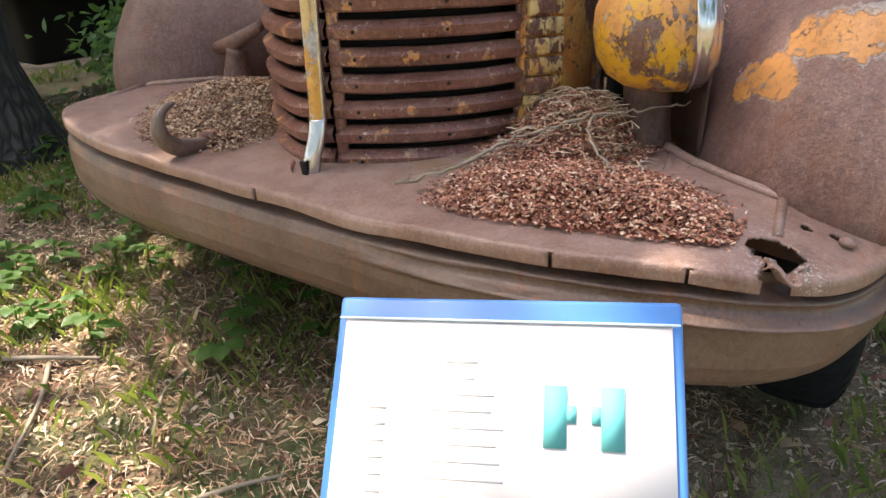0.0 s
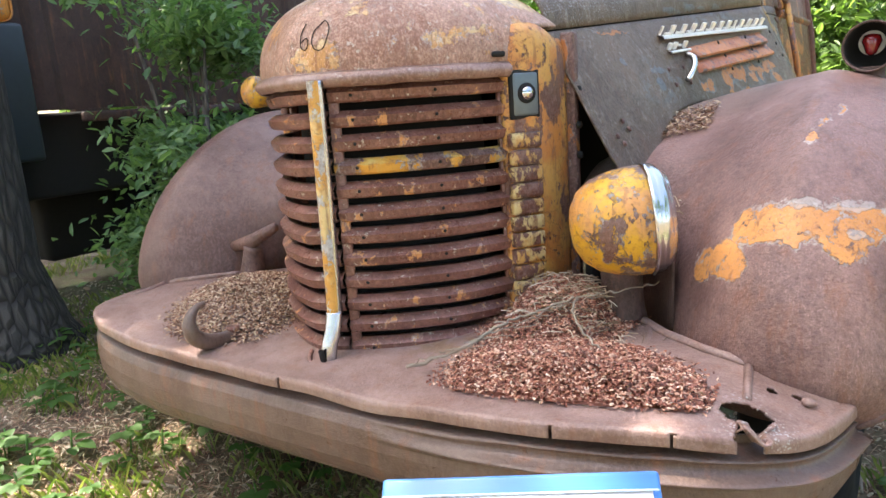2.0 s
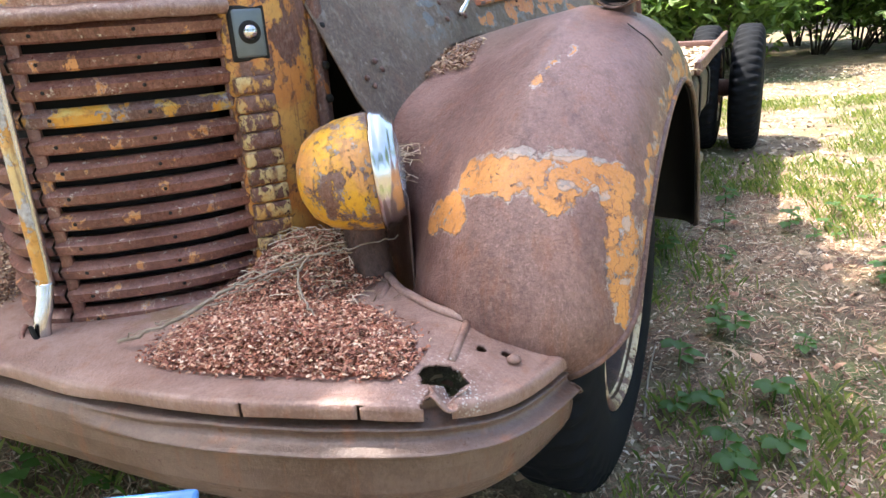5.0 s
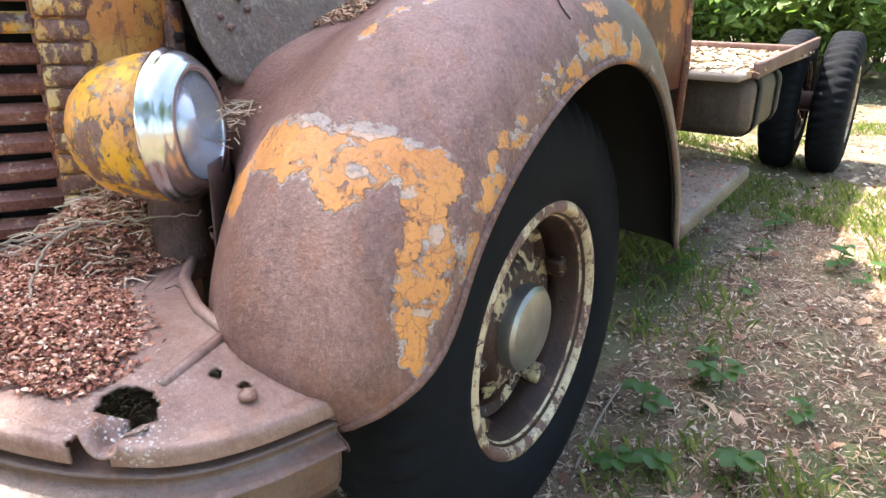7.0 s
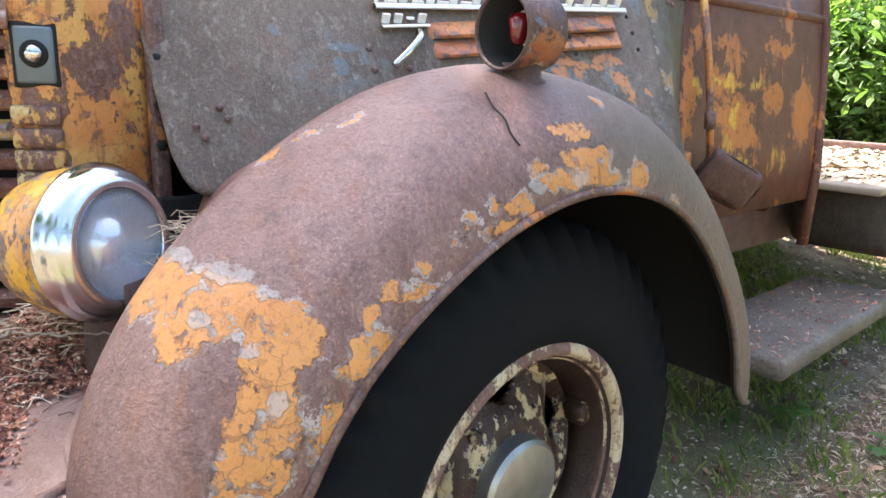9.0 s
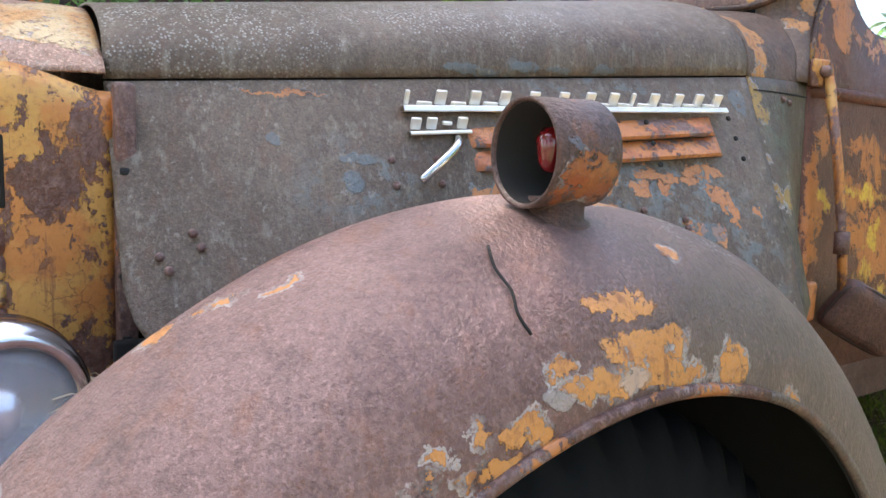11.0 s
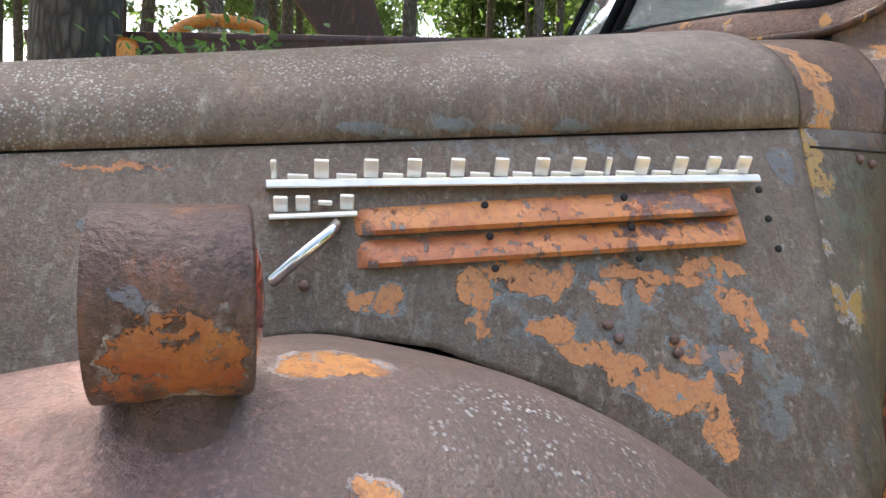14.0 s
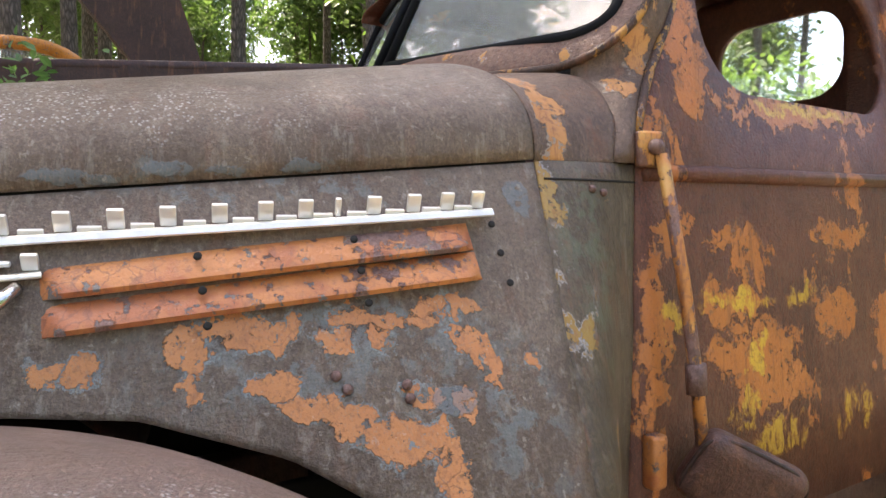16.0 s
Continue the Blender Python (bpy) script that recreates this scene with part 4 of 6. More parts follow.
def hood_side(u, v):
    u = u * u * 0.35 + u * 0.65
    y = 0.455 + (1.645 - 0.10 * v - 0.455) * u
    z = seam_z(y) * (1 - v) + at(ARCH, y) * v
    x = side_x(y, z) + 0.012 * math.sin(math.pi * v) * math.sin(math.pi * u)
    return (x, y, z)


hood = part("hood_side", sheet(hood_side, 80, 30), hood_grey, truck, "grey-brown hood side with orange flakes", thick=0.004)
part("hood_side", mirror(sheet(hood_side, 40, 12)), hood_grey, truck, thick=0.004)
part("seam_strip", sheet(lambda u, v: (side_x(0.46 + 1.18 * u, seam_z(0.46 + 1.18 * u)) - 0.012, 0.46 + 1.18 * u, seam_z(0.46 + 1.18 * u) - 0.02 + 0.045 * v), 20, 2), black_void, hood, "dark channel behind the hood seam", thick=0.003)


def hood_top(u, v):
    y = 0.455 + 1.19 * u
    a = -1 + 2 * v
    half, zs = side_x(y, seam_z(y)), seam_z(y)
    rise = 0.15 + 0.07 * u
    ang = abs(a) ** 0.9 * math.pi / 2
    n = 2.5
    x = half * math.copysign(math.sin(ang) ** (2 / n), a)
    return (x, y, zs + 0.004 + rise * max(0, math.cos(ang)) ** (2 / n))


part("hood_top", sheet(hood_top, 60, 50), hood_grey, truck, "weathered hood top with lichen specks", thick=0.004)

# cowl and cab
def cab_x(z):
    return at([(0.55, 0.70), (0.95, 0.692), (1.16, 0.68), (1.38, 0.655), (1.53, 0.632), (1.7, 0.60), (2.05, 0.53)], z)


def door_front(z):
    """Where the door's leading edge stands: upright below, raked with the windscreen above."""
    return at([(0.6, 1.79), (0.95, 1.80), (1.25, 1.83), (1.40, 1.85), (1.50, 1.872), (1.56, 1.895), (1.62, 1.93), (1.70, 1.985), (1.80, 2.045), (2.0, 2.15)], z)


def cowl_side(u, v):
    z = 1.444 * (1 - v) + 0.60 * v
    y0 = 1.648 - 0.10 * min(1, v * 1.5)
    y = y0 + (door_front(z) - 0.004 - y0) * u
    k = u * u * (3 - 2 * u)
    return (side_x(y0, max(z, 1.0)) * (1 - k) + cab_x(z) * k + 0.010 * math.sin(math.pi * u), y, z)


COWL_YELLOW = [((0.75, 1.64, 1.19), (0.05, 0.03, 0.03)), ((0.73, 1.60, 1.20), (0.05, 0.012, 0.04)), ((0.68, 1.64, 1.40), (0.05, 0.025, 0.05)), ((0.74, 1.70, 1.02), (0.05, 0.03, 0.05))]
cowl_mat = rusted("weathered_cowl", base=(0.072, 0.056, 0.034), light=(0.135, 0.10, 0.066), dark=(0.036, 0.026, 0.016), paint=(0.33, 0.21, 0.06), flake=0.04, spots=COWL_YELLOW, rough=0.5, wobble=0.035, halo=((0.13, 0.17, 0.11), [((0.72, 1.7, 1.3), (0.2, 0.08, 0.25))]), drips=0.25)
cowl = part("cowl", sheet(cowl_side, 20, 36), cowl_mat, truck, "green-brown cowl between hood and door", thick=0.004)
part("cowl", mirror(sheet(cowl_side, 10, 16)), cowl_mat, truck, thick=0.004)
part("cowl_seam", tube([cowl_side(u, 0.035) for u in np.linspace(0.05, 1, 14)], 0.0022, 5), black_void, cowl)
for v in (0.052, 0.058):
    x, y, z = cowl_side(0.48 if v < 0.055 else 0.6, v)
    part("rivet", lathe([(0.007, 0), (0.006, 0.004), (0.002, 0.006)], aim((x, y, z), (1, -0.3, 0.2)), 10), rust_plain, cowl)

# lower edge of the windscreen surround, from the middle outwards and down to the waist
SURROUND = [(0.0, 1.692, 1.640), (0.15, 1.703, 1.638), (0.30, 1.728, 1.633), (0.44, 1.77, 1.624), (0.555, 1.82, 1.600), (0.622, 1.825, 1.53), (0.650, 1.80, 1.446)]


def cowl_top(u, v):
    a = -1 + 2 * v
    ang = abs(a) ** 0.9 * math.pi / 2
    half = side_x(1.645, 1.44)
    h = np.array((half * math.sin(ang) ** 0.8, 1.648, 1.444 + 0.22 * max(0, math.cos(ang)) ** 0.8))
    k = u * u * (3 - 2 * u) * 0.5 + u * 0.5
    p = h * (1 - k) + lerp_curve(SURROUND, abs(a)) * k
    p[2] -= 0.010 * math.sin(math.pi * u)
    return (math.copysign(p[0], a), p[1], p[2])


COWL_ORANGE = [((0.35, 1.68, 1.645), (0.16, 0.03, 0.03)), ((0.50, 1.685, 1.60), (0.08, 0.030, 0.07)), ((0.60, 1.69, 1.52), (0.05, 0.028, 0.08)), ((0.62, 1.685, 1.45), (0.05, 0.022, 0.05)), ((0.61, 1.90, 1.66), (0.04, 0.02, 0.06)), ((0.60, 1.86, 1.58), (0.05, 0.02, 0.03))]
cowl_paint = rusted("cowl_top_paint", base=(0.105, 0.066, 0.046), light=(0.19, 0.125, 0.09), dark=(0.045, 0.028, 0.02), paint=(0.52, 0.25, 0.085), spots=COWL_ORANGE, flake=0.10, rough=0.5, wobble=0.03, primer=(0.34, 0.30, 0.26))
part("cowl_top", sheet(cowl_top, 14, 70), cowl_paint, truck, "rusty cowl below the windscreen with an orange band", thick=0.004)

# cab shell: door with its window, roof, back and windscreen
DOOR_Y0, DOOR_Y1 = 1.86, 2.86


def door_ring(z0, z1, y0, y1, r, n=8):
    pts = []
    for cy, cz, a0 in ((y1 - r, z1 - r, 0), (y0 + r, z1 - r, 90), (y0 + r, z0 + r, 180), (y1 - r, z0 + r, 270)):
        for k in range(n + 1):
            a = radians(a0 + 90 * k / n)
            pts.append((cy + r * math.cos(a), cz + r * math.sin(a)))
    return pts


def raked(y, z):
    """Moves the door's leading edge to its slant; the rest of the door stays."""
    return y + (door_front(z) - DOOR_Y0) * max(0.0, min(1.0, 1 - (y - DOOR_Y0) / 0.20)) if y > 1.5 else y


def holed_panel(outer, inner, x_of, steps=4):
    bm = bmesh.new()
    rings = []
    for k in range(steps + 1):
        t = k / steps
        rings.append([bm.verts.new((x_of(z), raked(y, z), z)) for y, z in [((1 - t) * a[0] + t * b[0], (1 - t) * a[1] + t * b[1]) for a, b in zip(outer, inner)]])
    for a, b in zip(rings, rings[1:]):
        for k in range(len(a)):
            bm.faces.new((a[k], a[(k + 1) % len(a)], b[(k + 1) % len(a)], b[k]))
    return bm


WIN = door_ring(1.60, 1.92, 2.085, 2.80, 0.135)
def finer(ring, n=10):
    """The same outline with points added along its straight runs, between the corners."""
    out = []
    for k, (y, z) in enumerate(ring):
        out.append((y, z))
        if k % 9 == 8:
            y1, z1 = ring[(k + 1) % len(ring)]
            out += [(y + (y1 - y) * i / (n + 1), z + (z1 - z) * i / (n + 1)) for i in range(1, n + 1)]
    return out


door_edge, WIN = finer(door_ring(0.78, 2.0, DOOR_Y0, DOOR_Y1, 0.03, 8)), finer(WIN)
door = part("door", holed_panel(door_edge, WIN, cab_x), paint_door, truck, "rusty orange cab door with yellow streaks", thick=0.02)
part("door", mirror(holed_panel(door_edge, WIN, cab_x)), paint_door, truck, thick=0.02)
part("door_bead", tube([(cab_x(1.43) - 0.004, DOOR_Y0 + 0.01, 1.432), (cab_x(1.43) - 0.004, DOOR_Y1, 1.446)], 0.016, 10), paint_door, door)
part("roof", sheet(lambda u, v: (0.56 * math.copysign(abs(math.sin((v - 0.5) * math.pi)) ** 0.6, v - 0.5), 1.95 + 0.94 * u, 1.98 + 0.10 * max(0, math.cos((v - 0.5) * math.pi)) ** 0.5 * (1 - 0.5 * abs(2 * u - 1) ** 3)), 20, 30), paint_door, truck, thick=0.004)
REAR_WIN = door_ring(1.69, 1.93, 0.09, 0.47, 0.09)


def cab_back():
    bm = holed_panel(door_ring(0.70, 2.03, 0.0, 0.55, 0.03), REAR_WIN, lambda z: 0.0)
    for v in bm.verts:
        v.co = Vector((v.co.y, 2.88, v.co.z))
    return bm


for s in (1, -1):
    back = part("cab_back", cab_back() if s > 0 else mirror(cab_back()), paint_door, truck, "cab back wall with a small rounded rear window", thick=0.02)
    bm = bmesh.new()
    bm.faces.new([bm.verts.new((s * x, 2.885, z)) for x, z in REAR_WIN])
    part("rear_glass", bm, glass_pane, back, "clear rear window pane", smooth=False, thick=0.004).visible_shadow = False
part("seat_back", block(pose(0, 2.62, 1.25, -8), 1.0, 0.12, 0.55, bevel=0.04, seg=3), black_void, truck, "dark torn bench seat back")
part("steering_wheel", tube([(0.28 + 0.2 * math.cos(a), 2.14 - 0.08 * math.sin(a), 1.52 + 0.17 * math.sin(a)) for a in np.linspace(0, 2 * math.pi, 25)], 0.013, 8), black_void, truck)
part("door_post", tube([(cab_x(0.6) + 0.01, 2.82, 0.60), (cab_x(0.9) + 0.005, 2.87, 0.9), (cab_x(1.4), 2.88, 1.4), (cab_x(2.0), 2.87, 2.0)], 0.022, 8), paint_door, truck)


def screen_point(u, v, grow=0.0):
    """The near half of the split windscreen: u from the middle outwards, v upwards."""
    x = 0.01 + 0.57 * u
    return Vector((x, 1.715 + 0.16 * max(0, u) ** 1.5 + 0.16 * v, 1.695 + 0.33 * v - 0.02 * u))


def screen_ring(inset):
    uv = [(0.0 + inset, 0.0 + inset)] + [(0.85 + 0.15 * math.sin(radians(a)) - inset, 0.15 - 0.15 * math.cos(radians(a)) + inset) for a in range(0, 91, 15)] + [(1 - inset, 1 - inset), (inset, 1 - inset)]
    return [screen_point(*p) for p in uv]


def surround_line(t, n=10):
    """A line round the pane at t: 0 at the rubber, 1 at the outer edge of the surround."""
    du, dv = 0.02 - 0.085 * t, 0.03 - 0.185 * t
    r = 0.16 + 0.09 * t
    uv = [(u, dv) for u in np.linspace(0.0, 1 - r - du, n)]
    uv += [(1 - r - du + r * math.sin(radians(a)), dv + r * 1.5 * (1 - math.cos(radians(a)))) for a in range(10, 91, 8)]
    uv += [(1 - du, v) for v in np.linspace(dv + r * 1.5 + 0.05, 1.0, n)]
    return [screen_point(*p) for p in uv]


def surround_band(side):
    lines = [surround_line(t) for t in np.linspace(0, 1, 6)]
    bm = bmesh.new()
    rows = [[bm.verts.new((side * p.x, p.y + 0.004 - 0.006 * math.sin(math.pi * k / 5), p.z)) for p in line] for k, line in enumerate(lines)]
    for r0, r1 in zip(rows, rows[1:]):
        for k in range(len(r0) - 1):
            bm.faces.new((r0[k], r0[k + 1], r1[k + 1], r1[k]))
    return bm


screen_rust = rusted("windscreen_surround", base=(0.12, 0.062, 0.045), light=(0.22, 0.13, 0.10), paint=(0.50, 0.25, 0.07), flake=0.16, flake_scale=14, rough=0.5)
bead_flakes = rusted("flaking_bead", base=(0.045, 0.022, 0.016), light=(0.10, 0.05, 0.035), dark=(0.015, 0.009, 0.008), paint=(0.46, 0.24, 0.06), flake=0.30, flake_scale=34, rough=0.55)
for s in (1, -1):
    bm = bmesh.new()
    f1 = [bm.verts.new((s * p.x, p.y + 0.012, p.z)) for p in screen_ring(0.04)]
    bm.faces.new(f1)
    part("windscreen", bm, glass_pane, truck, "dusty windscreen pane", smooth=False, thick=0.004).visible_shadow = False
    part("screen_rubber", tube([(s * p.x, p.y, p.z) for p in screen_ring(0.03)] + [(s * p.x, p.y, p.z) for p in screen_ring(0.03)[:1]], 0.012, 8), rubber, truck)
    part("screen_frame", surround_band(s), screen_rust, truck, "rusty windscreen surround with orange remains", thick=0.004)
    part("frame_bead", tube([(s * p.x, p.y - 0.003, p.z) for p in surround_line(1.0)], 0.008, 8), bead_flakes, truck, "flaking orange bead round the windscreen")


def a_pillar(u, v):
    z = 1.446 + 0.57 * u
    line = surround_line(1.0)
    a = lerp_curve(SURROUND[4:], 1 - (z - 1.446) / 0.154) if z < 1.60 else np.array(min(line, key=lambda p: abs(p.z - z) + (9 if p.x < 0.5 else 0)))
    b = np.array((cab_x(z), door_front(z) - 0.003, z))
    c = a * (1 - v) + b * v
    c[0] += 0.012 * math.sin(math.pi * v)
    return (c[0], c[1], z)


for s in (1, -1):
    bm = sheet(a_pillar, 28, 10)
    part("cab_pillar", bm if s > 0 else mirror(bm), cowl_paint, truck, "rust-mottled windscreen pillar", thick=0.004)
    part("door_gutter", tube([(s * (cab_x(z) + 0.004), door_front(z) - 0.006, z) for z in np.linspace(1.50, 2.0, 14)], 0.008, 8), bead_flakes, truck)

# wheels
def wheel(name_label, m, r=0.52):
    """A disc wheel: the pose's z axis is the axle and points outwards; its origin is in the tyre's middle."""
    m = m @ Matrix.Scale(0.945, 4)

    def disc(u, v):
        r, h = at([(0, 0.088), (0.22, 0.125), (0.34, 0.15), (0.7, 0.215), (1, 0.248)], v), at([(0, 0.040), (0.22, 0.034), (0.34, 0.008), (0.7, -0.03), (1, 0.0)], v)
        h += 0.016 * math.cos(5 * 2 * math.pi * u) * math.sin(math.pi * min(1, max(0, (v - 0.25) / 0.75)))
        return m @ Vector((r * math.cos(2 * math.pi * u), r * math.sin(2 * math.pi * u), h))

    inv = m.inverted()

    def window(p):
        q = inv @ p
        a = math.atan2(q.y, q.x) % (2 * math.pi / 5) - math.pi / 5
        r = math.hypot(q.x, q.y)
        return math.hypot((r - 0.190) / 0.040, a / (0.30 + 0.9 * (r - 0.19))) < 1

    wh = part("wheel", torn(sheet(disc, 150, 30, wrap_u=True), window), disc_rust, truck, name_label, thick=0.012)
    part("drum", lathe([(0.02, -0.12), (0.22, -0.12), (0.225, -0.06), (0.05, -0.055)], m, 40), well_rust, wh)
    prof = [(0.272, 0.07), (0.295, 0.104), (0.318, 0.118), (0.35, 0.126), (0.41, 0.122), (0.46, 0.112), (0.490, 0.10), (0.510, 0.085), (r, 0.06), (r + 0.003, 0.0), (r, -0.06), (0.51, -0.085), (0.49, -0.10), (0.41, -0.122), (0.35, -0.125), (0.30, -0.112), (0.278, -0.085)]
    lugs = 44

    def tread(u, v):
        k = round(v * len(prof)) % len(prof)
        rr, h = prof[k]
        step = round(u * lugs * 4) % 4
        near = step in ((0, 1) if h > 0 else (2, 3))
        if rr > 0.48 and abs(h) > 0.03 and not near:
            rr -= 0.020
        return m @ Vector((rr * math.cos(2 * math.pi * u), rr * math.sin(2 * math.pi * u), h))

    tyre = sheet(tread, lugs * 4, len(prof), wrap_u=True, wrap_v=True)
    part("tyre", tyre, rubber, wh, "cracked black tyre with worn lugs", angle=35)
    part("rim", lathe([(0.268, 0.05), (0.270, 0.098), (0.276, 0.110), (0.284, 0.113), (0.298, 0.108), (0.303, 0.094), (0.294, 0.085), (0.274, 0.05)], m, 72, closed=True), cream_rim, wh, "cream rim ring, rust spotted")
    part("lock_ring", lathe([(0.258, 0.070), (0.262, 0.088), (0.269, 0.090), (0.270, 0.075)], m, 64, closed=True), cream_rim, wh, "split lock ring, chipped cream")
    part("rim_well", lathe([(0.235, 0.0), (0.246, 0.04), (0.256, 0.075), (0.269, 0.096), (0.274, 0.06), (0.262, 0.0)], m, 64, closed=True), well_rust, wh, "rusty rim well, darkened for its shade")
    part("hub_flange", lathe([(0.100, 0.030), (0.128, 0.036), (0.134, 0.030), (0.128, 0.022), (0.10, 0.020)], m, 48, closed=True), hub_cream, wh, "chipped cream hub flange")
    part("hub_cap", lathe([(0.097, 0.0), (0.101, 0.012), (0.102, 0.040), (0.099, 0.050), (0.090, 0.058), (0.078, 0.061), (0.05, 0.066), (0.025, 0.068), (0.004, 0.0685)], m @ pose(0, 0, 0.030), 48), hub_metal, wh, "flat-domed dull metal hub cap", angle=22)
    for k in range(5):
        a = radians(72 * k + 0)
        part("wheel_nut", lathe([(0.015, 0), (0.015, 0.020), (0.008, 0.026)], m @ pose(0.146 * math.cos(a), 0.146 * math.sin(a), 0.018), 6), disc_rust, wh)
        b = a + radians(36)
        part("rim_lug", block(m @ pose(0.238 * math.cos(b), 0.238 * math.sin(b), 0.03, 0, 0, math.degrees(b)), 0.035, 0.05, 0.05, bevel=0.008), disc_rust, wh)
    return wh


def axle(x, y, z, s=1):
    return pose(x, y, z, 0, 90 * s, 0)


wheel("front wheel with cream rim and domed hub cap", axle(0.908, 0.872, 0.465))
wheel("front wheel", axle(-0.89, 0.865, 0.465, -1))
for x, s in ((1.12, 1), (0.81, 1), (-0.81, -1), (-1.12, -1)):
    wheel("rear wheel of a dual pair", axle(x, 5.36, 0.49, s))

# chassis
for s in (1, -1):
    part("frame_rail", block(pose(s * 0.42, 3.0, 0.62), 0.08, 5.2, 0.2, bevel=0.01), rust_plain, truck)
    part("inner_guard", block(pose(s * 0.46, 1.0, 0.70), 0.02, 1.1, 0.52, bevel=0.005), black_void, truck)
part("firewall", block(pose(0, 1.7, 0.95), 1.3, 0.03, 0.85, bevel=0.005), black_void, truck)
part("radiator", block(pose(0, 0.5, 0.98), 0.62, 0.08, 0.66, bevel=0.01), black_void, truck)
part("axle_beam", tube([(-0.85, 0.865, 0.465), (0.85, 0.865, 0.465)], 0.05, 10), rust_plain, truck)
part("axle_beam", tube([(-1.05, 5.36, 0.49), (1.05, 5.36, 0.49)], 0.07, 10), rust_plain, truck)
part("running_board", block(pose(0.82, 2.56, 0.385), 0.36, 1.12, 0.07, bevel=0.02), rusted("board_rust", base=(0.125, 0.105, 0.082), light=(0.22, 0.195, 0.16), dark=(0.06, 0.05, 0.038), streak=0.4), truck, "rusty running board strewn with litter")
tank = part("fuel_tank", block(pose(0.73, 3.58, 0.675), 0.44, 0.85, 0.29, bevel=0.07, seg=4), rusted("tank_rust", base=(0.055, 0.042, 0.032), light=(0.10, 0.082, 0.062), dark=(0.022, 0.016, 0.013)), truck, "dark rusted fuel tank slung on the frame")
for y in (3.3, 3.8):
    part("tank_strap", block(pose(0.73, y, 0.675), 0.452, 0.03, 0.302, bevel=0.07, seg=4), black_void, tank)
part("bed", block(pose(0.0, 4.05, 0.828), 1.86, 2.3, 0.03, bevel=0.01), wood_grey, truck, "flat wooden bed covered with chips")
part("bed_edge", block(pose(0.945, 4.2, 0.875, 1.6), 0.03, 2.1, 0.07, bevel=0.006), rust_plain, truck, "loose rusty side rail of the bed")
part("bed_crossbar", block(pose(0.3, 4.9, 0.868), 1.25, 0.05, 0.05, bevel=0.008), rust_plain, truck)

# headlight, swivelled outwards
LAMP_WAY = Vector((0.875, 0.475, 0.08))
lamp_m = aim((0.618, 0.284, 0.932), LAMP_WAY) @ Matrix.Scale(0.9, 4)
head = part("headlight", lathe([(0.012, -0.135), (0.045, -0.13), (0.080, -0.112), (0.104, -0.08), (0.117, -0.04), (0.123, 0.0), (0.124, 0.035)], lamp_m, 48), paint_lamp, truck, "yellow bucket headlight with chrome ring, swivelled outwards", angle=None)
part("chrome_ring", lathe([(0.124, 0.030), (0.129, 0.034), (0.129, 0.040), (0.1245, 0.044), (0.1245, 0.050), (0.121, 0.060), (0.113, 0.070), (0.106, 0.074), (0.104, 0.080), (0.096, 0.082), (0.089, 0.080), (0.088, 0.074), (0.10, 0.03)], lamp_m, 56, closed=True), chrome, head, "chrome headlight ring")
part("reflector", lathe([(0.001, 0.02), (0.03, 0.024), (0.06, 0.042), (0.092, 0.072)], lamp_m, 40), silver, head, "silvered reflector bowl")
part("lens", lathe([(0.001, 0.092), (0.04, 0.089), (0.07, 0.083), (0.089, 0.075)][::-1], lamp_m, 48), glass_lens, head, "ribbed clear lens").visible_shadow = False
part("lamp_stem", lathe([(0.058, 0.0), (0.052, 0.04), (0.046, 0.07), (0.044, 0.12), (0.047, 0.16)], pose(0.585, 0.325, 0.68), 28), stem_rust, head, "rusty headlight stem, darkened for its shade")

# round marker lamp on the fender crown
ml = part("marker_lamp", lathe([(0.0625, -0.048), (0.066, -0.048), (0.066, 0.048), (0.0635, 0.051), (0.06, 0.043), (0.06, -0.045)], aim((1.0, 0.783, 1.25), (0.05, 1, 0.03)) @ Matrix.Scale(0.83, 4), 44, closed=True), rusted("lamp_can", base=(0.075, 0.040, 0.034), light=(0.14, 0.085, 0.075), dark=(0.032, 0.017, 0.014), paint=(0.31, 0.085, 0.03), second=(0.38, 0.15, 0.05), spots=[((1.05, 0.785, 1.225), (0.03, 0.032, 0.028)), ((1.045, 0.765, 1.213), (0.03, 0.02, 0.02))], rough=0.46, streak=1.8, wobble=0.03, bare=((0.16, 0.20, 0.26), [((1.053, 0.766, 1.262), (0.02, 0.010, 0.006))]), speck=0.3), truck, "round marker lamp can with a red lens")
part("red_lens", lathe([(0.001, 0.060), (0.03, 0.057), (0.05, 0.051), (0.062, 0.042), (0.062, 0.03), (0.001, 0.03)], aim((1.0, 0.783, 1.25), (0.05, 1, 0.03)) @ Matrix.Scale(0.83, 4), 36), red_lens, ml, "cracked red glass lens")
part("reflector_disc", lathe([(0.027, 0.0), (0.026, 0.003), (0.001, 0.004)], aim((1.0, 0.801, 1.257), (0.0, -1, 0)), 30), white_paint, ml)
part("bulb", lathe([(0.001, 0.0), (0.02, 0.006), (0.024, 0.02), (0.012, 0.05), (0.006, 0.055)], aim((1.0, 0.788, 1.276), (0, -0.25, -1)) @ Matrix.Scale(0.85, 4), 16), red_lens, ml, "red bulb cover")
part("lamp_foot", lathe([(0.046, 0), (0.042, 0.010), (0.034, 0.016), (0.034, 0.04)], pose(1.0, 0.79, 1.172) @ Matrix.Scale(0.85, 4), 24), stem_rust, ml)
